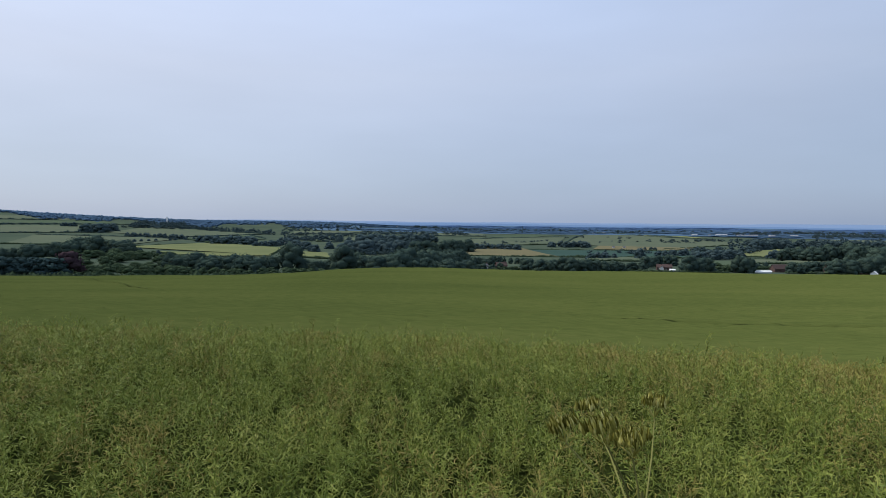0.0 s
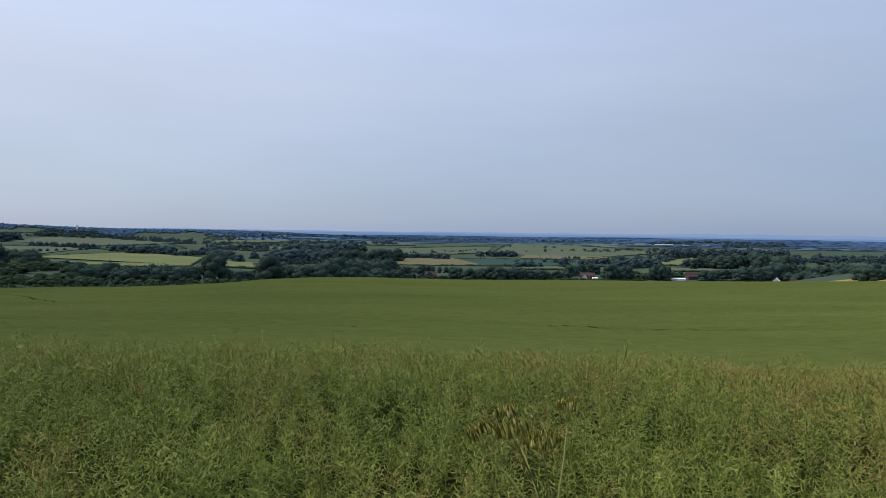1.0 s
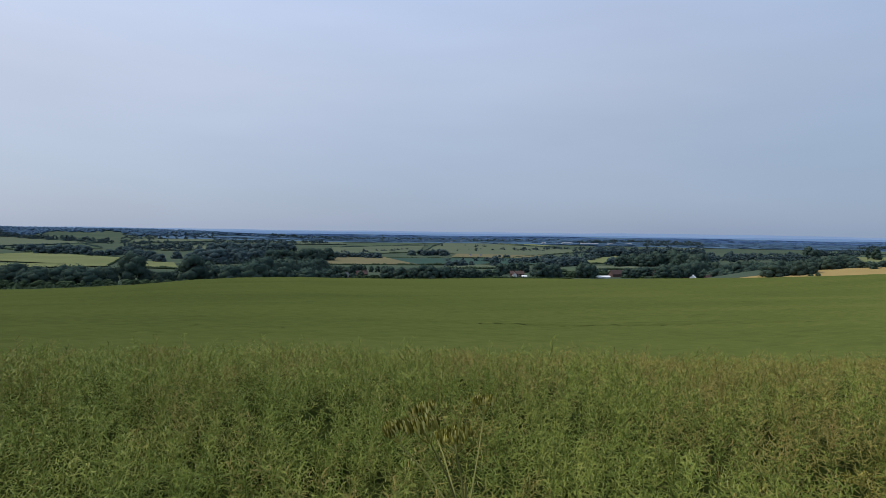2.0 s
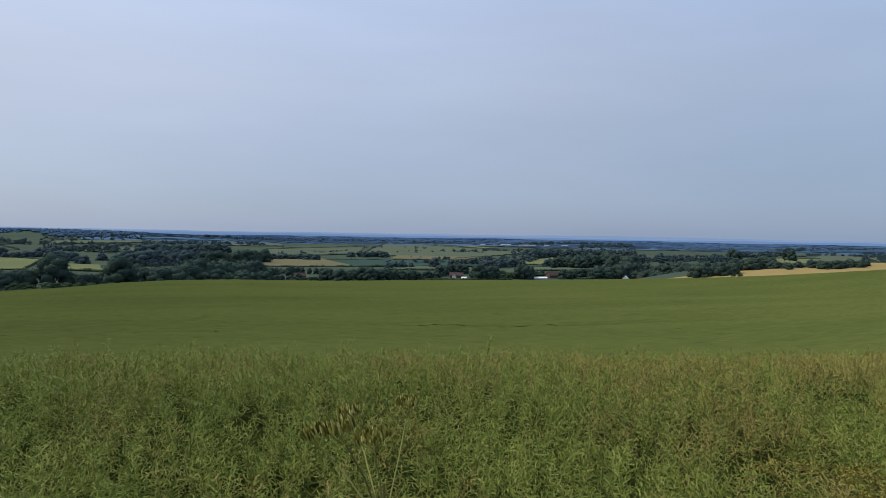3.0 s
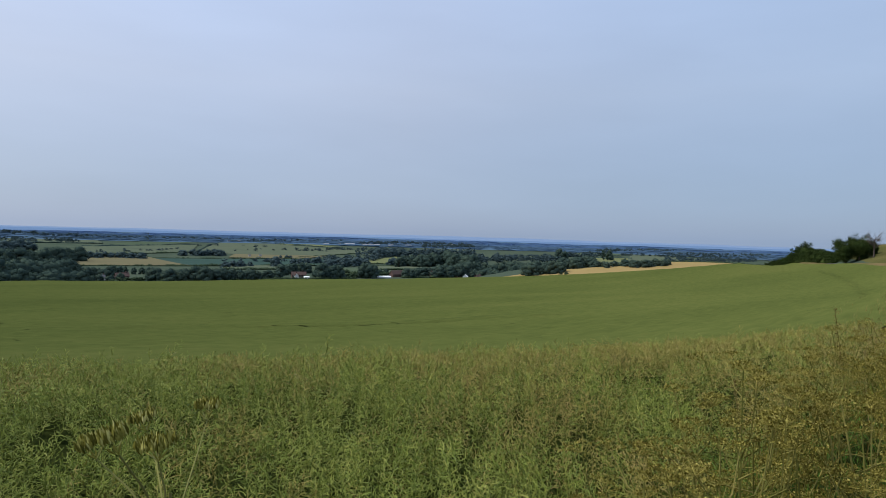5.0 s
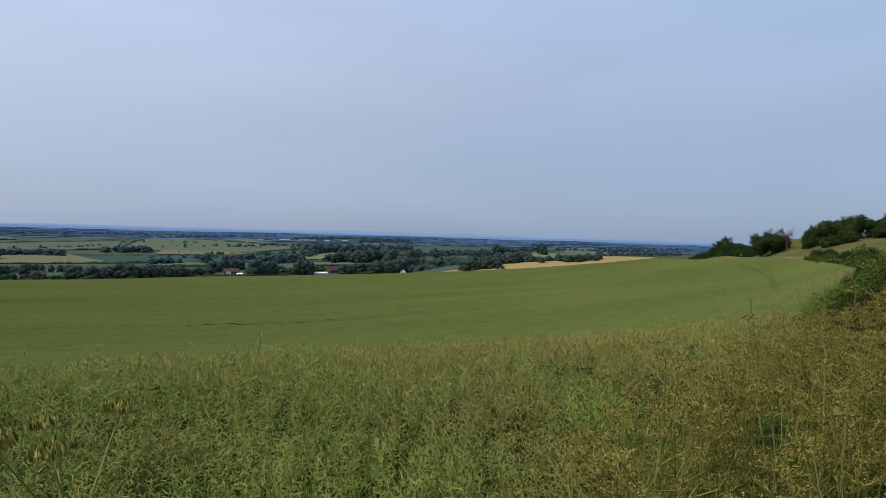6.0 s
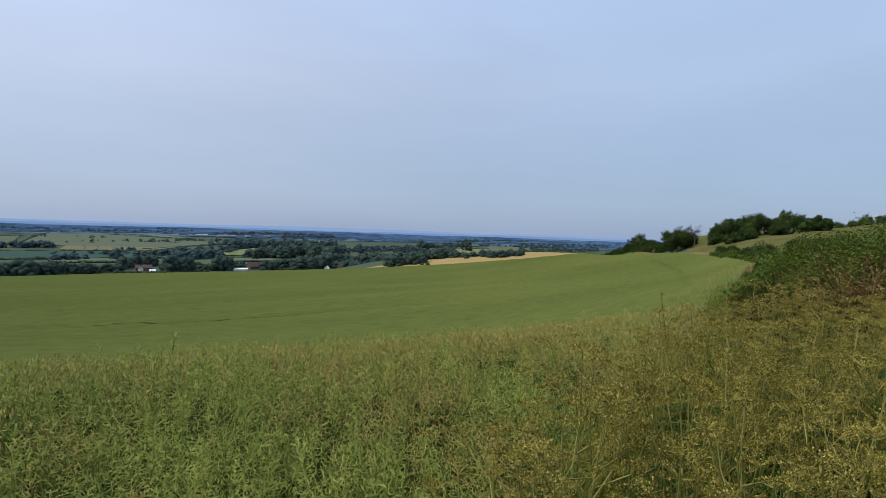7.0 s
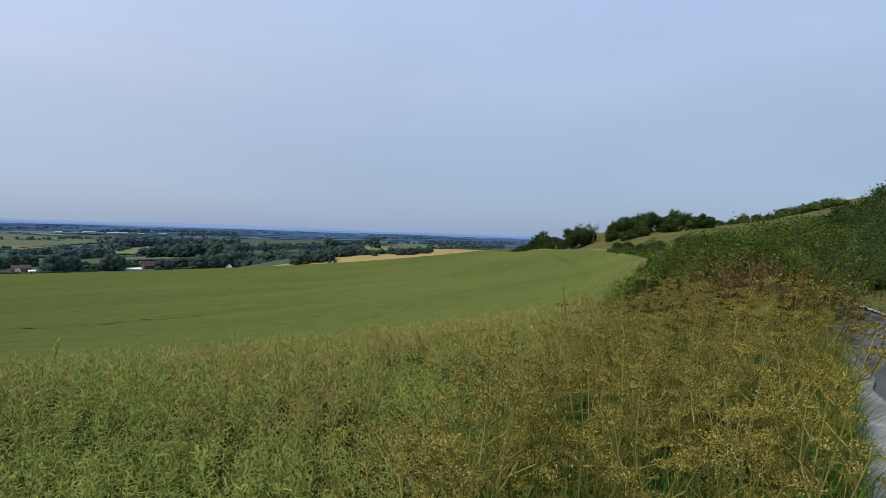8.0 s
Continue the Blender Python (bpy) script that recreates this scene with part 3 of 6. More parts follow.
def build_gaps():
    """Flat ragged patches, dark for the shade in gaps of the crop: along the wheel tracks, and small ones all over."""
    rng = np.random.default_rng(17)
    pieces = []
    for line in TRACKS[:2]:
        p = np.asarray(line, float)
        run = np.concatenate([[0], np.cumsum(np.hypot(*np.diff(p, axis=0).T))])
        s = np.arange(0, run[-1], 0.22)
        x, y = np.interp(s, run, p[:, 0]), np.interp(s, run, p[:, 1])
        x, y = (np.convolve(np.pad(q, 18, mode="edge"), np.ones(37) / 37, "valid") for q in (x, y))
        dx, dy = np.gradient(x), np.gradient(y)
        k = np.hypot(dx, dy)
        half = np.clip(np.interp(x, (-60, 26, 40, 60), (0.26, 0.13, 0.12, 0.08)) + np.interp(x, (26, 40), (0.8, 0.25)) * (0.1 * lumps(s, 0 * s, 9.0, 3) + 0.08 * lumps(s, 0 * s, 1.6, 4) + 0.05 * rng.normal(size=len(s))), 0.035, 0.16)
        sides = []
        for sign in (-1, 1):
            h = half * sign + np.interp(x, (26, 40), (0.05, 0.012)) * rng.normal(size=len(s))
            sides.append(np.stack([x - dy / k * h, y + dx / k * h], 1))
        q = np.stack(sides, 1).reshape(-1, 2)
        v = np.column_stack([q, height(q[:, 0], q[:, 1]) + CROP + 0.06])
        i = np.arange(len(s) - 1) * 2
        f = np.concatenate([np.stack([i, i + 2, i + 3], 1), np.stack([i, i + 3, i + 1], 1)])
        pieces.append((v, f[np.tile(half[:-1] > 0.036, 2)]))
    for j in range(800):
        b, r = rng.uniform(-36, 66), rng.uniform(30, 150)
        x, y = at(b, r)
        if y < crop_edge(x) + 4 or y > far_edge(x) - 6:
            continue
        long, deep = rng.uniform(0.08, 0.36) * (0.6 + r / 120), rng.uniform(0.03, 0.09) * (0.6 + r / 120)
        a = np.linspace(0, 2 * np.pi, 11, endpoint=False)
        m = rng.uniform(0.45, 1.25, 11)
        turn = rng.normal(-0.35, 0.25)
        ex, ey = np.cos(a) * long * m, np.sin(a) * deep * m
        q = np.column_stack([x + ex * math.cos(turn) - ey * math.sin(turn), y + ex * math.sin(turn) + ey * math.cos(turn)])
        q = np.vstack([[x, y], q])
        v = np.column_stack([q, height(q[:, 0], q[:, 1]) + CROP + 0.0])
        pieces.append((v, np.array([(0, 1 + i, 1 + (i + 1) % 11) for i in range(11)])))
    # the soft broken track that swings round with the edge of the field
    p = np.asarray(TRACKS[2], float)
    run = np.concatenate([[0], np.cumsum(np.hypot(*np.diff(p, axis=0).T))])
    for j in range(230):
        d = run[-1] * rng.uniform() ** 1.5
        x, y = np.interp(d, run, p[:, 0]) + rng.normal(0, 0.22), np.interp(d, run, p[:, 1]) + rng.normal(0, 0.22)
        a = np.linspace(0, 2 * np.pi, 9, endpoint=False)
        m = rng.uniform(0.45, 1.25, 9)
        turn, wide = rng.normal(0.45, 0.3), 0.5 + d / 90
        ex, ey = np.cos(a) * m * wide * rng.uniform(0.12, 0.4), np.sin(a) * m * wide * rng.uniform(0.04, 0.11)
        q = np.vstack([[x, y], np.column_stack([x + ex * math.cos(turn) - ey * math.sin(turn), y + ex * math.sin(turn) + ey * math.cos(turn)])])
        pieces.append((np.column_stack([q, height(q[:, 0], q[:, 1]) + CROP + 0.03]), np.array([(0, 1 + i, 1 + (i + 1) % 9) for i in range(9)])))
    ob = mesh_object("crop_gaps", *join(pieces), M_GAP_SHADE)
    tagged(ob, "ragged dark patches for shaded gaps and pressed wheel tracks", "crop", kind="stuff")


def scatter_wedge(n, r0, r1, b0, b1, rng):
    a, r = np.radians(rng.uniform(b0, b1, n)), np.sqrt(rng.uniform(r0 * r0, r1 * r1, n))
    x, y = r * np.sin(a), r * np.cos(a)
    keep = y > crop_edge(x) - 0.1 + 0.1 * rng.normal(size=n)
    return x[keep], y[keep]


def racemes(x, y, z, pods, size, shape, rng, droop=0.0):
    """Seed heads of rape: pods set round a leaning stalk in a spiral, standing out from it and curving upwards. Top ends at x, y, z."""
    n = len(x)
    a, lean = rng.uniform(0, 6.28, n), np.abs(rng.normal(0, 0.5, n))
    axis = np.stack([np.cos(a) * np.sin(lean), np.sin(a) * np.sin(lean), np.cos(lean)], 1)
    side = np.cross(axis, np.array((0.3, 0.8, 0.1)))
    side /= np.linalg.norm(side, axis=1, keepdims=True)
    other = np.cross(axis, side)
    tip = np.stack([x, y, z], 1)
    turn = np.arange(pods)[None] * 2.4 + rng.uniform(0, 6.28, (n, 1)) + rng.normal(0, 0.35, (n, pods))
    down = (np.arange(pods)[None] + rng.uniform(0, 1, (n, pods))) / pods * (0.33 + droop)
    out = rng.normal(0.9, 0.4, (n, pods)) + down * 0.8
    radial = np.cos(turn)[..., None] * side[:, None] + np.sin(turn)[..., None] * other[:, None]
    d = np.cos(out)[..., None] * axis[:, None] + np.sin(out)[..., None] * radial
    p = tip[:, None] - axis[:, None] * down[..., None] + radial * 0.006
    m = n * pods
    long = (rng.uniform(0.042, 0.066, (n, pods)) * np.clip(0.55 + down * 5, 0, 1)).reshape(-1) * size
    return shape(p.reshape(-1, 3), d.reshape(-1, 3), long, rng.uniform(0.0019, 0.0027, m) * size, rng.choice((-1.0, 1.0), (m, 1)) * rng.uniform(0.06, 0.28, (m, 1)), rng), (tip - axis * 0.34, axis)


def build_pods():
    rng = rng_crop
    green, ripe, feet, axes = [], [], [], []

    def grow(x, y, z, *rest):
        """Heads that ripen in patches, sooner towards the headland."""
        turned = 0.5 * lumps(x, y, 1.9, 81) + 0.25 * lumps(x, y, 0.5, 82) + 0.5 * np.clip((x - 0.3) / 5, 0, 1) + 0.3 * np.clip((np.hypot(x, y) - 4) / 7, 0, 1) + rng.normal(0, 0.3, len(x)) > 0.46
        for store, k in ((green, ~turned), (ripe, turned)):
            pod, (foot, axis) = racemes(x[k], y[k], z[k], *rest)
            store.append(pod)
            feet.append(foot)
            axes.append(axis)

    # nearest to furthest: from, to, seed heads to the square metre, pods on each, size
    for r0, r1, dense, pods, size, shape in ((1.2, 3.6, 128, 27, 1.0, folded_long), (3.6, 6.0, 106, 24, 1.05, folded), (6.0, 9.0, 68, 20, 1.25, folded), (9.0, 14.0, 32, 16, 1.6, folded_short), (14.0, 22.0, 9, 12, 2.1, folded_short)):
        x, y = scatter_wedge(int(dense * 125 / 360 * math.pi * (r1 * r1 - r0 * r0)), r0, r1, -46, 79, rng)
        n = len(x)
        tall = np.where(rng.uniform(size=n) < 0.09, rng.uniform(0.03, 0.17, n), 0.0) + rng.normal(0, 0.035, n) + 0.04 * lumps(x, y, 0.5, 44)
        grow(x, y, canopy_z(x, y) + tall + 0.02, pods, size, shape, rng)
    # beside and behind the walk, thinner
    x, y = scatter_wedge(1500, 1.5, 7.5, -92, -46, rng)
    grow(x, y, canopy_z(x, y), 16, 1.4, folded_short, rng)
    # the rim of the crop towards the verge
    x = rng.uniform(-1.5, 9.0, 1500)
    y = crop_edge(x) - 0.15 + rng.uniform(0, 0.55, len(x))
    z = canopy_z(x, y) - rng.uniform(0, 0.6, len(x)) * np.clip(1 - (y - crop_edge(x)) / 0.5, 0, 1)
    grow(x, y, z, 20, 1.05, folded_short, rng, 0.1)
    tagged(mesh_object("rapeseed_pods", *join(green), M_POD), "tangled green seed pods of the rapeseed crop", "crop", kind="stuff")
    tagged(mesh_object("ripe_rapeseed_pods", *join(ripe), M_POD_RIPE), "straw-coloured ripening seed pods among green rapeseed", "crop", kind="stuff")
    p, d = np.concatenate(feet), np.concatenate(axes)
    tagged(mesh_object("rapeseed_stalks", *spindles(p, d, 0.33, 0.0024, rng.uniform(-0.03, 0.03, (len(p), 1)), rng), M_STEM), "thin green rapeseed stalks under the pods", "crop", kind="stuff")


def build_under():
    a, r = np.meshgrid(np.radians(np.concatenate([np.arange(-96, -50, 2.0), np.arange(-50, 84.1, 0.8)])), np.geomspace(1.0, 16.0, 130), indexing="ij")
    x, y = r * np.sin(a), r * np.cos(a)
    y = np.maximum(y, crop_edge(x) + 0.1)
    # sheet just under the pods, dark in place of the shade there
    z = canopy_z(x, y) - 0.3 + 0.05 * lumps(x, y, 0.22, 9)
    tagged(mesh_object("rapeseed_shade", np.stack([x, y, z], -1).reshape(-1, 3), grid_faces(*x.shape)[:, ::-1], M_DEEP_SHADE), "dark sheet standing in for shade below the rapeseed pods", "crop", kind="stuff")


# ---- trees ----
rng_tree = np.random.default_rng(5)


def tree_kind(name, tall, width, n, size, lobes, mat, trunk=0.24, label="", squash=0.75):
    """One tree: an Empty with trunk and crown."""
    top = new(name)
    rng = rng_tree
    parts = [tube([(0, 0, -0.6), (0.1, 0, tall * 0.25), (rng.normal(0, 0.02 * tall), rng.normal(0, 0.02 * tall), tall * 0.6)], 0.03 * tall, 0.012 * tall, 6)]
    for k in range(5):
        a = rng.uniform(0, 6.28)
        parts.append(tube([(0.05, 0, tall * rng.uniform(0.18, 0.4)), (math.cos(a) * width * 0.16, math.sin(a) * width * 0.16, tall * 0.5), (math.cos(a) * width * 0.3, math.sin(a) * width * 0.3, tall * 0.66)], 0.014 * tall, 0.004 * tall, 4))
    mesh_object("trunk", *join(parts), M_BARK, top)
    mesh_object("crown", *crown_lobes(lobes, rng, width, tall, tall * trunk, n, size), mat, top, smooth=True)
    return tagged(top, label, "tree")


def hidden_store(kinds):
    """Each first tree of a kind is itself planted; the rest are its copies."""
    return {k: [v, False] for k, v in kinds.items()}


TREES = {}


def plant(kind, x, y, scale=1.0, turn=0.0, sink=0.0, wide=1.0, group="trees"):
    proto, used = TREES[kind]
    m = pose(x, y, ground_z(x, y) - sink, 0, 0, turn)
    if used:
        ob = copy_thing(proto, m)
    else:
        ob = proto
        ob.matrix_basis = m
        TREES[kind][1] = True
    ob.scale = (scale * wide, scale * wide, scale)
    ob["group"] = group
    return ob


def build_tree_kinds():
    kinds = {}
    for i in range(4):
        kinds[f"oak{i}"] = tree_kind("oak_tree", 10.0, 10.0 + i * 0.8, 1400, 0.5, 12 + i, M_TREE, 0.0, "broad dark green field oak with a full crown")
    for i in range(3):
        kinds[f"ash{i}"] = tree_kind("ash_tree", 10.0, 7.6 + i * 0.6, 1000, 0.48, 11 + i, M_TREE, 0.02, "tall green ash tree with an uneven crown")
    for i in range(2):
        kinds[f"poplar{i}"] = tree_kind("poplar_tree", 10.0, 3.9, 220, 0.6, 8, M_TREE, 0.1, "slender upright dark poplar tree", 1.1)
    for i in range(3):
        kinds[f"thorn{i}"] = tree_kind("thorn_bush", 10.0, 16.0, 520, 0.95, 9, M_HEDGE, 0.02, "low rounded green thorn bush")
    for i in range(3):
        kinds[f"far{i}"] = tree_kind("field_tree", 10.0, 13.0 + i, 420, 0.8, 10, M_TREE_HAZED, -0.1, "small dark tree out in the valley fields")
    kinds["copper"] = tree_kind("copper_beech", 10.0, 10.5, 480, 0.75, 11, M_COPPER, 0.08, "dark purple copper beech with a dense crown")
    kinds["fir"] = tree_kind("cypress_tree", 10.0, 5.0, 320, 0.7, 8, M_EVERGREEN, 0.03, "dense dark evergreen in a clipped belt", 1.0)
    TREES.update(hidden_store(kinds))


def tree_row(kinds, b0, r0, b1, r1, n, h0, h1, spread=12.0, group="belt of trees", wide=1.0):
    """A belt of n trees between two places given as bearing and distance, of heights h0 to h1."""
    rng = rng_tree
    for i in range(n):
        k = (i + rng.uniform(-0.4, 0.4)) / max(1, n - 1)
        x, y = at(b0 + (b1 - b0) * k, r0 + (r1 - r0) * k + rng.uniform(-spread, spread))
        tall = rng.uniform(h0, h1) * 1.06
        plant(kinds[rng.integers(len(kinds))], x, y, tall / 10.0, rng.uniform(0, 360), 0.12 * tall, wide * rng.uniform(0.85, 1.15), group)


def tree_mass(rows, name, label, mat, seed):
    """Far rows of trees that nobody could count, as one mass of clumps: bearing, distance, to bearing, distance, trees, height, spread."""
    rng = np.random.default_rng(seed)
    out, sizes = [], []
    for b0, r0, b1, r1, n, h, spread in rows:
        k = rng.uniform(0, 1, n)
        b, r = np.radians(b0 + (b1 - b0) * k), r0 + (r1 - r0) * k + rng.uniform(-spread, spread, n)
        x, y, tall = r * np.sin(b), r * np.cos(b), h * rng.uniform(0.65, 1.15, n)
        for j in range(12):
            a, d = rng.uniform(0, 6.28, n), rng.uniform(0.05, 0.62, n) * tall
            up = rng.uniform(0.05, 0.8, n) * tall * np.sqrt(1 - (d / tall / 0.75) ** 2)
            px, py = x + np.cos(a) * d, y + np.sin(a) * d
            out.append(np.stack([px, py, height(x, y) + up], 1))
            sizes.append(tall * rng.uniform(0.16, 0.25, n))
    p, size = np.concatenate(out), np.concatenate(sizes)
    d = rng.normal(size=(len(p) * 7, 3))
    d /= np.linalg.norm(d, axis=1, keepdims=True)
    d[:, 2] *= 0.85
    tagged(mesh_object(name, *join([clumps(p, size * 0.85, rng, 0.85, OCTA), scales(np.repeat(p, 7, 0) + d * np.repeat(size, 7)[:, None], d, np.repeat(size, 7) * rng.uniform(0.5, 0.9, len(d)), rng)]), mat), label, "woodland", kind="stuff")


OAK = ["oak0", "oak1", "oak2", "oak3"]
ASH = ["ash0", "ash1", "ash2"]
MIXED = OAK + ASH
THORN = ["thorn0", "thorn1", "thorn2"]
FAR = ["far0", "far1", "far2"]
POPLAR = ["poplar0", "poplar1"]


def build_trees():
    build_tree_kinds()
    # beyond the foot of the field, going round from the left
    tree_row(["fir"], -37, 300, -31.9, 290, 24, 10, 10.8, 3, "evergreen belt", 1.5)
    plant("copper", *at(-31.4, 292), 1.22, 40, 0.3, 1.0, "belt of trees")
    tree_row(OAK, -31.3, 500, -27.3, 490, 9, 14, 18, 10)
    tree_row(OAK, -37, 540, -31.3, 530, 11, 12, 16, 14)
    tree_row(THORN, -31, 310, -22.5, 330, 26, 3.5, 5.5, 28, "scrub")
    tree_row(THORN, -31, 400, -22.5, 420, 30, 4.0, 6.5, 40, "scrub")
    tree_row(OAK, -24.0, 330, -15.6, 325, 17, 8.5, 12, 14)
    tree_row(THORN, -25.0, 300, -9, 300, 22, 3.0, 4.6, 10, "scrub")
    plant("oak1", *at(-13.9, 318), 1.75, 10, 0.3, 0.92, "belt of trees")
    tree_row(MIXED, -12.4, 325, -10.6, 330, 4, 7.5, 9, 8)
    plant("oak2", *at(-9.2, 330), 1.75, 80, 0.3, 0.85, "belt of trees")
    tree_row(MIXED, -8.0, 340, -3.6, 350, 10, 11, 14.5, 14)
    tree_row(MIXED, -4.0, 400, 2.0, 540, 20, 17, 21, 20)
    tree_row(OAK, -3.0, 350, 2.5, 420, 10, 9, 12, 14)
    # round the village
    tree_row(MIXED, 0.9, 510, 2.1, 513, 3, 8.3, 11.2, 6, "village trees", 1.00)
    tree_row(MIXED, 2.4, 557, 4.6, 562, 6, 9.9, 13.3, 8, "village trees", 1.00)
    tree_row(MIXED, 4.6, 654, 7.4, 638, 6, 7.6, 10.3, 8, "village trees", 1.00)
    tree_row(OAK, 7.7, 518, 13.1, 529, 11, 11.2, 15.1, 8, "village trees", 1.00)
    tree_row(OAK, 13.3, 538, 15.5, 549, 6, 8.4, 11.3, 4, "village trees", 1.00)
    tree_row(OAK, 15.7, 550, 17.9, 562, 5, 7.8, 10.5, 4, "village trees", 1.00)
    tree_row(MIXED, 18.2, 626, 20.6, 701, 6, 11.7, 15.8, 8, "village trees", 1.00)
    tree_row(OAK, 21.5, 568, 23.2, 580, 4, 14.3, 19.4, 4, "village trees", 1.00)
    tree_row(THORN, 23.4, 591, 25.4, 599, 6, 5.2, 7.1, 4, "village trees", 1.00)
    tree_row(OAK, 25.7, 591, 26.7, 601, 3, 14.0, 18.9, 3, "village trees", 0.85)
    tree_row(MIXED, 26.8, 683, 27.9, 698, 3, 6.6, 8.9, 8, "village trees", 1.00)
    tree_row(OAK, 29.6, 622, 30.4, 631, 3, 8.8, 11.8, 8, "village trees", 1.00)
    tree_row(MIXED, 30.6, 655, 32.3, 704, 6, 9.5, 12.8, 12, "village trees", 1.00)
    tree_row(OAK, 32.7, 637, 34.6, 664, 6, 13.4, 18.1, 8, "village trees", 1.00)
    tree_row(OAK, 34.6, 653, 35.8, 672, 5, 16.6, 22.4, 8, "village trees", 1.00)
    tree_row(MIXED, 36.1, 640, 39.6, 600, 9, 10.5, 14.0, 12, "village trees", 1.00)
    tree_row(OAK, 40.9, 347, 44.0, 340, 9, 6.6, 8.9, 6, "village trees", 1.00)
    tree_row(THORN, 44.0, 338, 44.5, 337, 2, 1.5, 2.0, 3, "village trees", 1.00)
    tree_row(OAK, 2.6, 520, 4.9, 525, 5, 5.0, 8.0, 6, "village trees", 1.00)
    plant("oak1", *at(5.3, 528), 0.75, 30, 0.3, 1.0, "village trees")
    tree_row(THORN, 4.6, 518, 7.2, 520, 6, 3.2, 5.0, 4, "village trees", 1.00)
    # copses and rows of trees
    tree_row(FAR, -30.3, 1821, -28.1, 1920, 9, 20.6, 27.9, 25, "valley trees", 1.00)
    tree_row(FAR, -31.7, 2038, -31.0, 2050, 4, 12.0, 16.2, 10, "valley trees", 1.00)
    tree_row(FAR, -27.2, 1659, -23.1, 1499, 14, 10.4, 14.1, 25, "valley trees", 1.00)
    tree_row(FAR, -21.5, 1343, -20.4, 1309, 4, 14.6, 19.7, 10, "valley trees", 1.00)
    tree_row(FAR, -20.2, 1218, -17.1, 1172, 9, 14.9, 20.2, 20, "valley trees", 1.00)
    tree_row(FAR, -16.9, 1107, -14.7, 1177, 7, 9.2, 12.5, 15, "valley trees", 1.00)
    tree_row(FAR, -28.4, 1236, -22.0, 1502, 10, 6.0, 8.2, 3, "valley trees", 1.00)
    tree_row(FAR, -26.8, 962, -26.4, 961, 2, 8.5, 11.5, 3, "valley trees", 1.00)
    tree_row(FAR, -24.9, 931, -24.8, 930, 1, 6.2, 8.3, 1, "valley trees", 1.00)
    tree_row(FAR, -14.7, 1228, -12.4, 1011, 8, 12.3, 16.7, 25, "valley trees", 1.00)
    tree_row(FAR, -12.3, 966, -11.7, 952, 3, 12.0, 16.2, 10, "valley trees", 1.00)
    tree_row(FAR, -10.7, 1048, -9.6, 1051, 3, 10.0, 13.5, 10, "valley trees", 1.00)
    tree_row(FAR, -9.3, 927, -3.7, 957, 12, 18.0, 24.3, 30, "valley trees", 1.00)
    tree_row(FAR, -7.8, 1250, -1.0, 1324, 14, 18.9, 25.5, 50, "valley trees", 1.00)
    tree_row(FAR, -11.7, 1513, -9.4, 1509, 6, 11.1, 15.0, 20, "valley trees", 1.00)
    tree_row(MIXED, -2.6, 827, 2.3, 1001, 11, 20.2, 27.2, 30, "valley trees", 1.00)
    tree_row(FAR, 2.4, 1111, 6.7, 1102, 11, 9.8, 13.2, 12, "valley trees", 1.00)
    tree_row(FAR, 9.8, 1213, 13.3, 1239, 9, 10.8, 14.6, 14, "valley trees", 1.00)
    tree_row(FAR, 13.5, 854, 15.5, 905, 5, 8.4, 11.3, 8, "valley trees", 1.00)
    tree_row(FAR, 17.6, 906, 17.8, 907, 2, 14.0, 18.9, 3, "valley trees", 0.80)
    tree_row(FAR, 18.2, 1184, 19.1, 1191, 3, 5.2, 7.1, 4, "valley trees", 1.00)
    tree_row(FAR, 19.3, 982, 21.6, 1036, 5, 10.4, 14.0, 15, "valley trees", 1.00)
    tree_row(FAR, 22.4, 929, 25.8, 991, 12, 12.0, 16.2, 25, "valley trees", 1.00)
    tree_row(FAR, 26.6, 1240, 28.9, 1354, 9, 17.2, 23.2, 25, "valley trees", 1.00)
    tree_row(FAR, 28.0, 997, 28.4, 1001, 2, 13.2, 17.8, 6, "valley trees", 1.00)
    tree_row(MIXED, 28.8, 975, 31.9, 994, 15, 17.4, 23.5, 30, "valley trees", 1.00)
    tree_row(POPLAR + ASH, 31.7, 992, 33.8, 1017, 11, 22.9, 30.9, 20, "valley trees", 1.00)
    tree_row(MIXED, 33.6, 959, 35.8, 937, 12, 22.3, 30.1, 40, "valley trees", 1.00)
    tree_row(MIXED, 36.0, 800, 40.2, 780, 11, 13.5, 17.5, 35, "valley trees", 1.00)
    tree_row(MIXED, 38.7, 960, 44.0, 900, 15, 14.0, 18.0, 40, "valley trees", 1.00)
    tree_row(OAK, 43.7, 368, 46.5, 358, 7, 5.9, 7.9, 8, "valley trees", 1.00)
    tree_row(POPLAR + ASH, 47.7, 1402, 48.0, 1410, 2, 24.8, 33.5, 3, "valley trees", 1.00)
    tree_row(ASH, 43.6, 1331, 44.2, 1340, 3, 22.6, 30.5, 8, "valley trees", 1.00)
    tree_row(OAK, 46.6, 358, 48.4, 354, 5, 3.9, 5.3, 6, "valley trees", 1.00)
    tree_row(OAK, 49.4, 353, 53.0, 360, 11, 4.2, 5.7, 6, "valley trees", 1.00)
    # woods further out that nobody could count
    rows = []
    rows.append((-26.9, 2186, -22.7, 2166, 102, 15.4, 120))
    rows.append((-22.7, 2138, -15.7, 1911, 85, 12.3, 80))
    rows.append((-15.7, 1911, -7.6, 1766, 68, 9.3, 90))
    rows.append((-14.7, 2234, -7.6, 2310, 102, 10.3, 200))
    rows.append((-14.7, 1516, -8.6, 1302, 39, 12.4, 60))
    rows.append((-7.6, 1946, 2.4, 1923, 102, 10.8, 120))
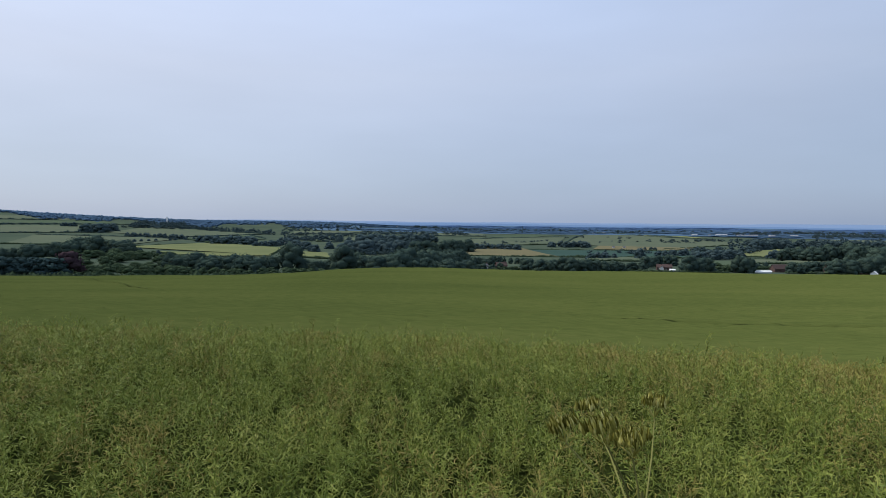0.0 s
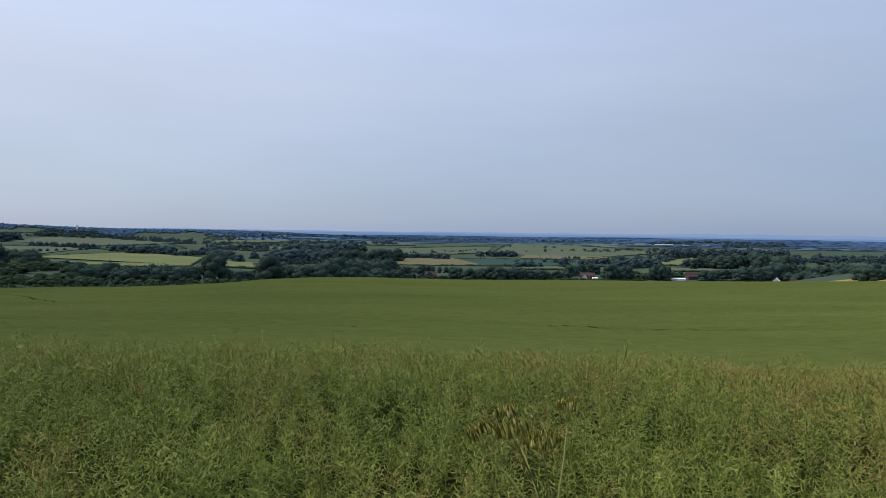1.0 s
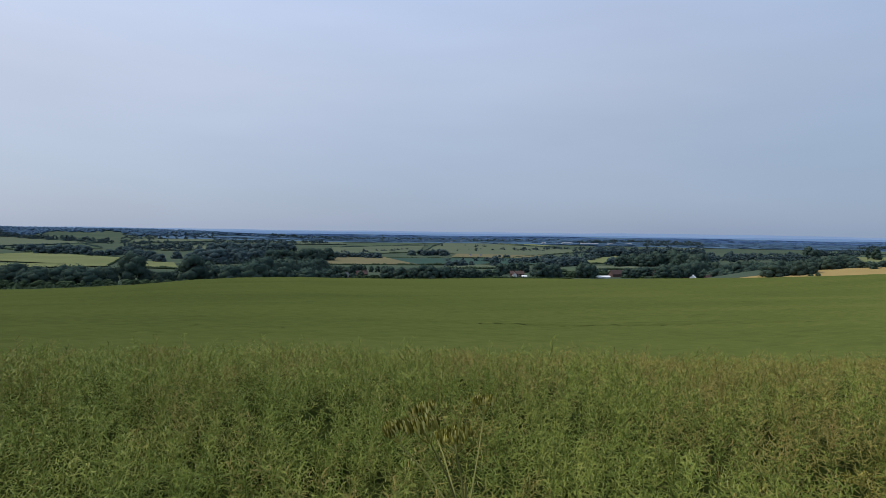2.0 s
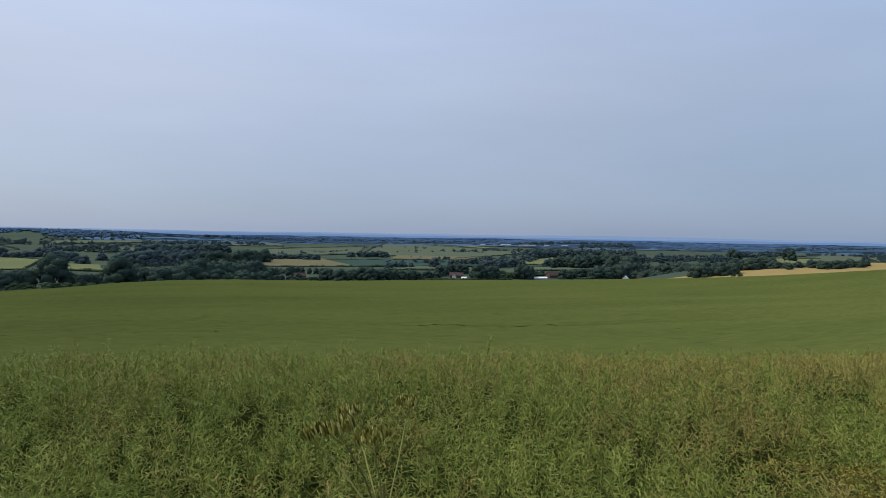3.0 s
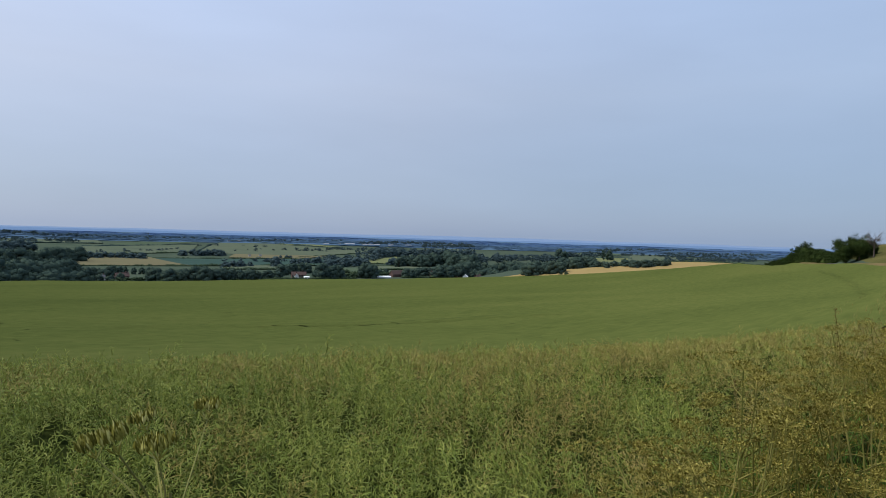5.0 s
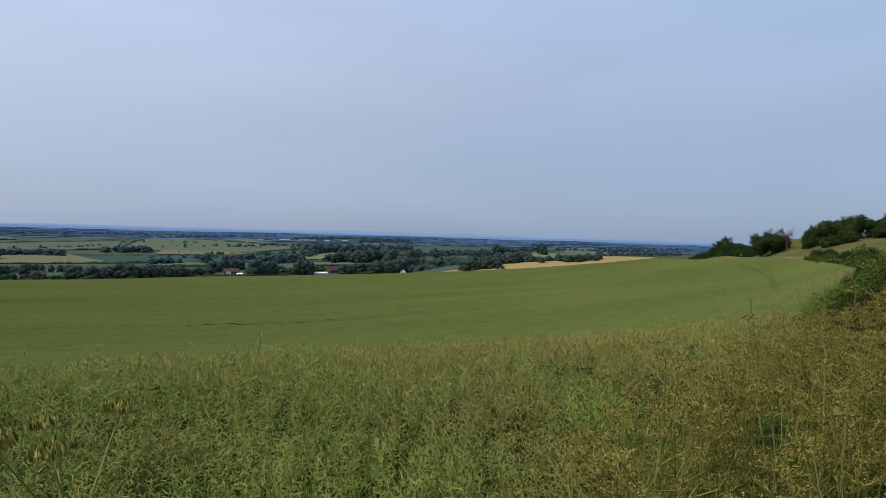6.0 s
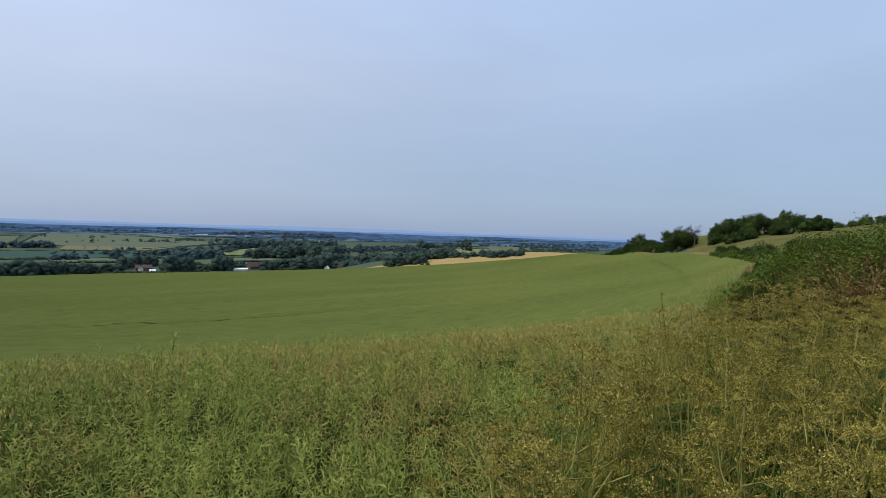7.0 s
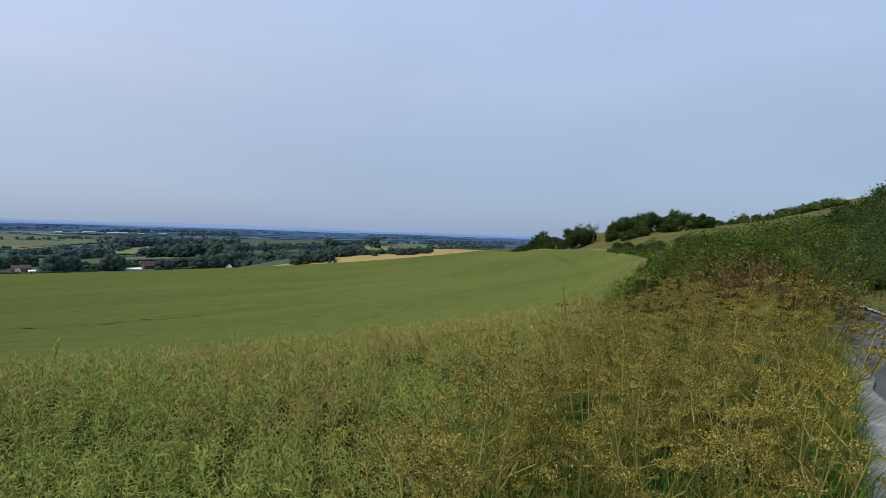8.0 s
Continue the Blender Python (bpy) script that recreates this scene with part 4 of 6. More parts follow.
    rows.append((-7.1, 1118, -2.4, 1182, 24, 18.0, 40))
    rows.append((-2.4, 2447, 7.6, 2633, 68, 10.3, 120))
    rows.append((2.9, 1251, 10.2, 1433, 18, 6.9, 30))
    rows.append((10.2, 1723, 17.1, 1666, 13, 7.4, 60))
    rows.append((14.2, 1420, 22.7, 1551, 18, 6.6, 60))
    rows.append((19.5, 1490, 27.0, 1782, 26, 9.6, 40))
    rows.append((22.3, 1129, 27.1, 1170, 24, 12.7, 40))
    rows.append((24.9, 1402, 29.5, 1646, 33, 14.6, 50))
    rows.append((29.1, 1356, 35.8, 1538, 65, 19.1, 70))
    rows.append((31.1, 2225, 35.7, 2384, 68, 14.0, 80))
    rows.append((7.1, 2548, 16.1, 2659, 51, 10.5, 60))
    rows.append((15.2, 2355, 23.6, 2816, 51, 10.5, 80))
    rows.append((25.3, 2367, 35.7, 2889, 119, 13.3, 120))
    rows.append((-30.3, 2000, -26.6, 2117, 23, 8.3, 40))
    rows.append((-35.8, 2036, -31.8, 2098, 13, 7.3, 8))
    rows.append((-35.8, 1785, -29.1, 1809, 10, 5.4, 5))
    rows.append((13.2, 1021, 22.7, 1063, 14, 9.6, 20))
    rows.append((-9.6, 876, -1.3, 906, 24, 12.3, 20))
    rows.append((35.7, 1206, 43.9, 1334, 78, 14.0, 70))
    rows.append((43.4, 1524, 47.9, 1780, 39, 14.6, 50))
    rows.append((49.1, 1966, 52.8, 2020, 27, 9.1, 40))
    rows.append((52.8, 1600, 60.0, 1986, 110, 9.0, 160))
    rows.append((52.8, 2132, 61.0, 2582, 200, 10.0, 260))
    rows.append((47.0, 2231, 53.6, 3012, 85, 11.9, 150))
    rows.append((-2.9, 2560, -0.6, 2580, 23, 13.2, 20))
    rows.append((-10.0, 2520, 8.0, 2600, 85, 5.5, 60))
    tree_mass(rows, "valley_wood", "copses and hedgerow trees of the valley, tinted with painted haze", M_TREE_HAZED, 91)


def hedge(points, tall=3.0, wide=2.2, mat=None, label="trimmed dark hedge between fields"):
    """A hedge along a line of plan points: overlapping ragged clumps on the land, uneven in height."""
    rng = rng_tree
    p = np.asarray(points, float)
    out = []
    for a, b in zip(p[:-1], p[1:]):
        n = max(2, int(np.hypot(*(b - a)) / (0.55 * tall)))
        k = np.arange(n)[:, None] / n
        out.append(a + (b - a) * k + rng.normal(0, wide * 0.12, (n, 2)))
    q = np.concatenate(out)
    high = tall * (1.0 + 0.3 * lumps(q[:, 0], q[:, 1], 40.0, 14) + rng.normal(0, 0.14, len(q))).clip(0.45, 1.9)
    z = height(q[:, 0], q[:, 1]) + high * 0.4
    c = np.column_stack([q, z])
    pieces = [clumps(c, high * 0.6, rng, 0.9)]
    if np.hypot(*p[0]) < 1300:
        d = rng.normal(size=(len(c) * 12, 3))
        d /= np.linalg.norm(d, axis=1, keepdims=True)
        size = np.repeat(high, 12) * 0.6
        pieces.append(scales(np.repeat(c, 12, 0) + d * size[:, None] * (1, 1, 0.9), d, size * rng.uniform(0.35, 0.75, len(d)), rng, 0.4))
    ob = mesh_object("hedge", *join(pieces), mat or M_HEDGE)
    return tagged(ob, label, "hedge", "field hedges")


def field_patch(name, corners, mat, label, lift=0.5, n=16):
    """A field laid on the land between four plan corners."""
    c = np.asarray(corners, float)
    u, v = np.meshgrid(np.linspace(0, 1, n), np.linspace(0, 1, n), indexing="ij")
    p = c[0] * ((1 - u) * (1 - v))[..., None] + c[1] * (u * (1 - v))[..., None] + c[2] * (u * v)[..., None] + c[3] * ((1 - u) * v)[..., None]
    z = height(p[..., 0], p[..., 1]) + lift
    f = grid_faces(n, n)
    w = np.concatenate([p, z[..., None]], -1).reshape(-1, 3)
    a, b, d = w[f[0, 0]], w[f[0, 1]], w[f[0, 3]]
    if np.cross(b - a, d - a)[2] < 0:
        f = f[:, ::-1]
    return tagged(mesh_object(name, w, f, mat, smooth=True), label, "field", kind="structure")


def clear_unused():
    """Takes away the kinds of tree of which none was planted."""
    for proto, used in TREES.values():
        if not used:
            for ob in (*proto.children_recursive, proto):
                bpy.data.objects.remove(ob)


def build_valley():
    """The fields of the valley, each with hedges along some of its sides: kind, four corners as bearing and distance, hedged sides, height."""
    labels = {"pasture": "grazed green pasture in the valley", "meadow": "pale green hay meadow in the valley", "barley": "yellow-green barley field in the valley", "green": "dark green crop field in the valley", "brown": "dry brownish grass field in the valley"}
    fields = []
    fields.append(("meadow", (-35.8, 2215), (-30.2, 2298), (-31.4, 2472), (-35.8, 2364), "a", 3.0))
    fields.append(("pasture", (-35.8, 2053), (-26.8, 2215), (-29.5, 2325), (-35.8, 2178), "a", 3.0))
    fields.append(("meadow", (-35.8, 1766), (-29.1, 1834), (-30.6, 2079), (-35.8, 2018), "a", 3.0))
    fields.append(("meadow", (-35.8, 1303), (-27.7, 1143), (-22.7, 1582), (-33.7, 1707), "ac", 3.0))
    fields.append(("meadow", (-28.7, 1838), (-22.7, 1659), (-16.1, 1874), (-25.1, 2202), "bc", 3.0))
    fields.append(("pasture", (-22.7, 1500), (-20.9, 1276), (-16.1, 1516), (-17.6, 1833), "ac", 3.0))
    fields.append(("barley", (-27.7, 1105), (-15.7, 877), (-14.6, 1056), (-20.6, 1246), "bcd", 2.2))
    fields.append(("barley", (-25.4, 981), (-21.8, 842), (-15.7, 837), (-15.7, 897), "a", 2.2))
    fields.append(("barley", (-13.7, 797), (-10.4, 740), (-10.7, 925), (-13.4, 964), "a", 3.0))
    fields.append(("meadow", (-11.7, 1359), (-7.6, 1397), (-7.6, 1630), (-11.7, 1600), "ab", 3.0))
    fields.append(("meadow", (-13.7, 1884), (-7.3, 1992), (-7.6, 2192), (-13.7, 2052), "a", 3.0))
    fields.append(("pasture", (-7.6, 2153), (-2.4, 2235), (-2.6, 2551), (-7.6, 2350), "ac", 3.0))
    fields.append(("meadow", (-5.0, 1128), (-2.1, 1085), (-0.5, 1405), (-4.5, 1341), "ab", 3.0))
    fields.append(("pasture", (-9.6, 876), (-0.8, 985), (-1.3, 1090), (-9.6, 970), "a", 3.0))
    fields.append(("meadow", (-2.4, 1758), (4.0, 1713), (3.4, 2380), (-2.4, 2179), "ac", 3.0))
    fields.append(("pasture", (2.4, 2344), (7.3, 2344), (7.3, 4204), (2.9, 3680), "ab", 3.0))
    fields.append(("brown", (0.8, 897), (10.7, 904), (7.4, 1142), (2.6, 1188), "ac", 2.2))
    fields.append(("meadow", (2.6, 1208), (10.7, 1320), (11.2, 1686), (2.4, 1501), "ac", 3.0))
    fields.append(("pasture", (3.4, 1505), (7.6, 1598), (13.2, 2424), (7.3, 2261), "a", 3.0))
    fields.append(("meadow", (11.2, 1346), (19.5, 1195), (26.8, 1531), (13.4, 2509), "bd", 2.2))
    fields.append(("pasture", (13.2, 2506), (20.9, 1967), (21.3, 2344), (15.7, 3266), "ac", 3.0))
    fields.append(("barley", (18.1, 2016), (23.6, 1882), (20.9, 2271), (17.8, 2455), "a", 2.0))
    fields.append(("brown", (13.7, 1168), (20.0, 1163), (22.3, 1278), (14.2, 1286), "", 2.0))
    fields.append(("green", (7.4, 899), (25.0, 983), (23.6, 1175), (7.6, 1108), "ac", 3.0))
    fields.append(("meadow", (13.2, 776), (18.6, 791), (18.6, 944), (13.2, 920), "a", 3.0))
    fields.append(("barley", (25.8, 1039), (28.7, 1036), (28.7, 1305), (26.2, 1180), "ad", 3.0))
    fields.append(("pasture", (22.8, 725), (25.4, 709), (25.8, 903), (22.8, 851), "a", 3.0))
    fields.append(("meadow", (26.3, 837), (32.6, 910), (32.6, 1003), (26.2, 965), "ac", 3.0))
    fields.append(("pasture", (26.7, 668), (31.5, 721), (31.5, 847), (26.7, 780), "a", 3.0))
    fields.append(("meadow", (30.7, 1686), (35.8, 1870), (35.8, 2220), (31.1, 2083), "a", 3.0))
    fields.append(("barley", (45.6, 900), (50.0, 900), (50.0, 1602), (46.0, 1503), "ac", 3.0))
    fields.append(("meadow", (49.6, 1388), (55.1, 1604), (52.8, 2356), (50.0, 2168), "a", 3.0))
    fields.append(("pasture", (44.1, 1783), (49.1, 1837), (49.1, 2246), (44.1, 2156), "a", 3.0))
    for i, (kind, *corners, hedged, tall) in enumerate(fields):
        q = [at(*corner) for corner in corners]
        field_patch("field", q, FIELDS[kind], labels[kind], 0.9 + 0.07 * (i % 9), 20)
        for side in hedged:
            k = "abcd".index(side)
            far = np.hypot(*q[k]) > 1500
            hedge([q[k], q[(k + 1) % 4]], tall * (1.3 if far else 1.0), 2.6, M_HEDGE_HAZED if far else M_HEDGE)
    # the ripe fields on the shoulder of the hill
    field_patch("wheat_field", [at(38.6, 300), at(53.4, 285), at(53.4, 361), at(38.6, 352)], FIELDS["wheat"], "ripe golden wheat field at the edge of the hill", 0.5)
    field_patch("wheat_field", [at(53.0, 300), at(63, 300), at(61, 412), at(53.0, 384)], FIELDS["wheat"], "second ripe golden field behind a low hedge", 0.62)
    hedge([at(43.6, 362), at(48.7, 362), at(53.0, 363)], 1.5, 1.6)
    hedge([at(53.0, 386), at(57, 398), at(61, 414)], 1.3, 1.6)
    # along the foot of the crop
    hedge([at(-37, 262), at(-20, 268), at(-8, 290), at(0, 330)], 2.2, 2.4)
    hedge([at(-5, 500), at(0, 510), at(4, 505), at(8, 508), at(12, 525), at(16, 548), at(20, 556), at(25, 575)], 2.0, 2.2)
    hedge([at(29.2, 612), at(31, 625), at(34.2, 640)], 2.2, 2.4)


def bands(p, long, tall, rng):
    """Long low banks of tree tops, drawn out across the plain."""
    n = len(p)
    v = OCTA[0][None] * rng.uniform(0.6, 1.3, (n, 6, 1))
    v = v * np.stack([rng.uniform(0.5, 1.4, n) * long, np.full(n, 14.0), rng.uniform(0.7, 1.2, n) * tall], 1)[:, None]
    b = np.arctan2(p[:, 0], p[:, 1]) + rng.normal(0, 0.15, n)
    c, s = np.cos(b)[:, None], np.sin(b)[:, None]
    v = np.stack([v[..., 0] * c + v[..., 1] * s, -v[..., 0] * s + v[..., 1] * c, v[..., 2]], -1) + p[:, None]
    return v.reshape(-1, 3), (OCTA[1][None] + 6 * np.arange(n)[:, None, None]).reshape(-1, 3)


def far_woods():
    """Woods of the plain beyond the fields, and the hills on the skyline, all coloured with haze."""
    rng = np.random.default_rng(31)
    out = []
    for k in range(170):
        b, r = rng.uniform(-11, 66), rng.uniform(2250, 3600)
        x, y = at(b, r)
        n = int(rng.uniform(30, 80))
        px, py = x + rng.normal(0, 150, n), y + rng.normal(0, 30, n)
        out.append(np.stack([px, py, height(px, py) + rng.uniform(1, 3, n)], 1))
    p = np.concatenate(out)
    tagged(mesh_object("far_wood", *bands(p, 30, 1.5, rng), M_WOOD, smooth=True), "woods scattered over the plain, their colour blued for haze", "woodland", kind="stuff")
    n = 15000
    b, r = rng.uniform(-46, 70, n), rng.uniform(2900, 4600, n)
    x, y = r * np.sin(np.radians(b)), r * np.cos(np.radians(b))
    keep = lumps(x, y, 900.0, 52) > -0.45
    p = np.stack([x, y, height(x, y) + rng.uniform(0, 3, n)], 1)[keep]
    tagged(mesh_object("distant_wood", *bands(p, 60, 1.0, rng), M_DISTANT, smooth=True), "continuous woods of the far plain, painted haze blue", "woodland", kind="stuff")
    # the wood along the top of the ridge
    n = 26000
    b, r = np.radians(rng.uniform(-46, -7, n)), rng.uniform(1700, 3300, n)
    x, y = r * np.sin(b), r * np.cos(b)
    z = height(x, y)
    line = np.radians(np.arange(-46, -6.5, 0.5))
    rr = np.linspace(1700, 3300, 60)[:, None]
    crest = np.max(height(rr * np.sin(line), rr * np.cos(line)), 0)
    keep = z > np.interp(b, line, crest) - 9 + 5 * np.sin(b * 37) + 3 * np.sin(b * 91 + 1) + rng.normal(0, 1.5, n)
    p = np.stack([x, y, z + rng.uniform(-1, 4, n)], 1)[keep]
    tagged(mesh_object("ridge_wood", *clumps(p, rng.uniform(7.0, 12.0, len(p)), rng, 0.4), M_WOOD, smooth=True), "wood along the long ridge, painted blue for haze", "woodland", kind="stuff")
    for r, z0, amp, mat, seed, label in ((4760, -40.0, 3.0, M_HILL, 2, "long hills on the horizon in painted haze blue"), (4930, -25.5, 3.5, M_HILL_FAR, 7, "faint hills behind the horizon in paler painted haze")):
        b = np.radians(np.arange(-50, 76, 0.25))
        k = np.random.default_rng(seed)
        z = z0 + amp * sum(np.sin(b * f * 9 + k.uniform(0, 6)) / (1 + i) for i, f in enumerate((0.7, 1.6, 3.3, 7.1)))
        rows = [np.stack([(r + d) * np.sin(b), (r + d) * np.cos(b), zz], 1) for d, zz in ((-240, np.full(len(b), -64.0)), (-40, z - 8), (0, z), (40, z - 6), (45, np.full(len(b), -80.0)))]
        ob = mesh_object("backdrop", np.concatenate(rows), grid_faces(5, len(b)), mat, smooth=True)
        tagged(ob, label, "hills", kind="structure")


def build_plain():
    a, r = np.meshgrid(np.radians(np.arange(-12, 82, 1.0)), np.linspace(2120, 4985, 60), indexing="ij")
    x, y = r * np.sin(a), r * np.cos(a)
    z = height(x, y) + 1.5
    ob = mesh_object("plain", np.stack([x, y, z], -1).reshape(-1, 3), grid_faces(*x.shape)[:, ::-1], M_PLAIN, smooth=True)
    tagged(ob, "dim farmland of the far plain, haze painted in as blue", "plain", kind="structure")


build_ground()
build_plain()
build_road()
build_canopy()
build_gaps()
build_under()
build_pods()
build_trees()
clear_unused()
build_valley()
far_woods()


# ---- verge plants ----
rng_near = np.random.default_rng(77)


def umbel_mesh(n, radius, seed, fat=1.0):
    """A flat compound seed head: rays from one hub, each with a small ragged cluster."""
    r = np.random.default_rng(seed)
    a = r.uniform(0, 6.28, n)
    d = np.sqrt(r.uniform(0.05, 1.0, n)) * radius
    tips = np.stack([np.cos(a) * d, np.sin(a) * d, radius * 0.62 - d * d / radius * 0.3 + r.normal(0, radius * 0.05, n)], 1)
    rays = spindles(np.zeros((n, 3)), tips, np.linalg.norm(tips, axis=1), 0.0011 * fat, np.full((n, 1), 0.04), r)
    k = 13
    p = np.repeat(tips, k, 0) + r.normal(0, radius * 0.1, (n * k, 3)) * (1, 1, 0.6)
    seeds = leaves(p, r.uniform(0.004, 0.009, n * k) * fat, r, up=0.9, aspect=0.75)
    return join([rays, seeds])


def parsnip_kind(tall, heads, seed):
    r = np.random.default_rng(seed)
    top = new("wild_parsnip")
    sway = r.normal(0, 0.07 * tall, 2)
    line = [np.array((sway[0] * k * k, sway[1] * k * k, tall * k)) for k in (0.0, 0.35, 0.7, 1.0)]
    limbs, spots = [], [(line[-1], sway / tall)]
    for i in range(heads - 1):
        k = r.uniform(0.3, 0.85)
        start = np.array((sway[0] * k * k, sway[1] * k * k, tall * k))
        a = r.uniform(0, 6.28)
        out = r.uniform(0.1, 0.24)
        end = np.array((start[0] + math.cos(a) * out, start[1] + math.sin(a) * out, min(tall * 1.04, start[2] + r.uniform(0.14, 0.36))))
        mid = (start + end) / 2 + np.array((math.cos(a) * out * 0.22, math.sin(a) * out * 0.22, -0.02))
        limbs.append(tube([start, mid, end], 0.0026, 0.0015, 4))
        spots.append((end, np.array((math.cos(a), math.sin(a))) * 0.3))
    mesh_object("stem", *tube(line, 0.0042, 0.0022, 5), M_STALK, top)
    for limb in limbs:
        mesh_object("branch", *limb, M_STALK, top)
    for i, (p, lean) in enumerate(spots):
        ob = mesh_object("umbel", *umbel_mesh(int(r.integers(12, 19)), r.uniform(0.036, 0.062), seed * 31 + i), M_UMBEL, top)
        ob.matrix_basis = pose(*p, math.degrees(-lean[1]) * 0.8, math.degrees(lean[0]) * 0.8, r.uniform(0, 360))
    n = 26
    z = r.uniform(0.05, 0.6, n) * tall
    a = r.uniform(0, 6.28, n)
    p = np.stack([sway[0] * (z / tall) ** 2 + np.cos(a) * 0.04, sway[1] * (z / tall) ** 2 + np.sin(a) * 0.04, z], 1)
    mesh_object("foliage", *leaves(p, r.uniform(0.04, 0.1, n), r, up=0.35, aspect=0.2), M_GRASS, top)["kind"] = "stuff"
    return tagged(top, "yellow-brown wild parsnip gone to seed on the verge", "wild parsnip", "parsnips on the verge")


def on_verge(n, x0, x1, rng):
    x = x0 + (x1 - x0) * rng.uniform(0, 1, n) ** 1.15
    k = rng.uniform(0, 1, n)
    low, high = road_edge(x), crop_edge(x) + 0.1
    return x, low + (high - low) * k, k


def build_parsnips():
    kinds = [[parsnip_kind(t, h, 100 + i), False] for i, (t, h) in enumerate(((1.0, 6), (1.08, 7), (0.92, 5), (1.12, 8), (0.85, 6), (1.0, 9)))]
    rng = rng_near
    x, y, k = on_verge(330, 0.75, 9.0, rng)
    near = [at(b, d) for b, d in zip(rng.uniform(57, 80, 22), rng.uniform(1.5, 2.7, 26))]
    for px, py in [*zip(x, y), *near]:
        r, b = math.hypot(px, py), math.degrees(math.atan2(px, py))
        if py < road_edge(px) or lumps(px, py, 0.75, 62) < -0.3 or r < 1.15 or b < 36 + 26 / max(1.0, r):
            continue
        size = rng.uniform(0.9, 1.22) * (0.72 if r < 2.0 else 0.9 if b < 56 else 1.0)
        kind = kinds[rng.integers(len(kinds))]
        m = pose(px, py, ground_z(px, py) - 0.02, rng.normal(0, 6), rng.normal(0, 6), rng.uniform(0, 360))
        if kind[1]:
            ob = copy_thing(kind[0], m)
        else:
            ob, kind[1] = kind[0], True
            ob.matrix_basis = m
        ob.scale = (size, size, size * 0.95)


def build_hogweed():
    """The seeding plant that stands close beside the walk: three heads of upright seeds on forked stalks."""
    r = np.random.default_rng(9)
    base = Vector((0.215, 0.629, ground_z(0.215, 0.629)))
    top = new("hogweed")
    top.location = base
    fork = np.array((0.203, 0.609, 1.375))
    heads = (
        # hub, radius, tilt about x and y, clusters
        ((0.213, 0.856, 1.368), 0.016, 0, -10, 5),
        ((0.141, 0.688, 1.396), 0.016, 0, -20, 6),
        ((0.149, 0.542, 1.446), 0.012, 0, -20, 5),
        ((0.190, 0.601, 1.413), 0.018, 0, -8, 7),
        ((0.279, 0.795, 1.391), 0.015, 0, 4, 6),
    )
    o = np.array(base)
    stems = [tube([(0, 0, 0), (0.01, -0.01, 0.5), fork - o], 0.002, 0.0016, 6)]
    for hub, *_ in heads:
        hub = np.array(hub)
        stems.append(tube([fork - o - (0, 0, 0.05), (fork * 0.4 + hub * 0.6) - o + (0.002, 0, -0.016), hub - o], 0.0013, 0.0008, 5))
    mesh_object("stem", *join(stems), M_HOGSTEM, top)
    for i, (hub, radius, tx, ty, n) in enumerate(heads):
        a = np.arange(n) * 2.399 + i
        d = np.sqrt((np.arange(n) + 0.5) / n) * radius
        tips = np.stack([np.cos(a) * d, np.sin(a) * d * 0.8, 0.014 - d * d * 2.0], 1)
        rays = spindles(np.zeros((n, 3)), tips, np.linalg.norm(tips, axis=1), 0.0012, np.full((n, 1), 0.05), r)
        k = 24
        b, e = r.uniform(0, 6.28, (n, k)), np.sqrt(r.uniform(0, 1, (n, k))) * 0.0078
        p = tips[:, None] + np.stack([np.cos(b) * e, np.sin(b) * e, 0.004 - e * 0.25], -1)
        p = p.reshape(-1, 3)
        u = np.stack([r.normal(0, 0.13, n * k), r.normal(0, 0.13, n * k), np.ones(n * k)], 1)
        seeds = spindles(p, u, r.uniform(0.0075, 0.0155, n * k), 0.0019, np.zeros((n * k, 1)), r)
        ob = mesh_object("umbel", *join([rays, seeds]), M_UMBEL_GREEN, top)
        ob.matrix_basis = pose(*(np.array(hub) - o), tx, ty, 0)
    tagged(top, "hogweed stalk with upright brown-green seed heads", "hogweed")


def build_docks():
    for i, (b, r, tall) in enumerate(((68.6, 5.4, 1.38), (62.0, 4.6, 1.12), (77.0, 4.8, 1.3))):
        g = np.random.default_rng(40 + i)
        x, y = at(b, r)
        top = new("dock_plant")
        top.matrix_basis = pose(x, y, ground_z(x, y), g.normal(0, 4), -8, 0)
        mesh_object("stem", *tube([(0, 0, 0), (0.02, 0, tall * 0.5), (0.0, 0, tall)], 0.006, 0.002, 5), M_DRY, top)
        n = 130
        z = tall * g.uniform(0.62, 1.0, n)
        p = np.stack([g.normal(0, 0.012, n), g.normal(0, 0.012, n), z], 1)
        mesh_object("seedhead", *leaves(p, g.uniform(0.008, 0.016, n), g, up=0.4, aspect=0.9), M_DRY, top)["kind"] = "stuff"
        tagged(top, "brown upright dock stalk covered in dry seeds", "dock plant", "docks on the verge")


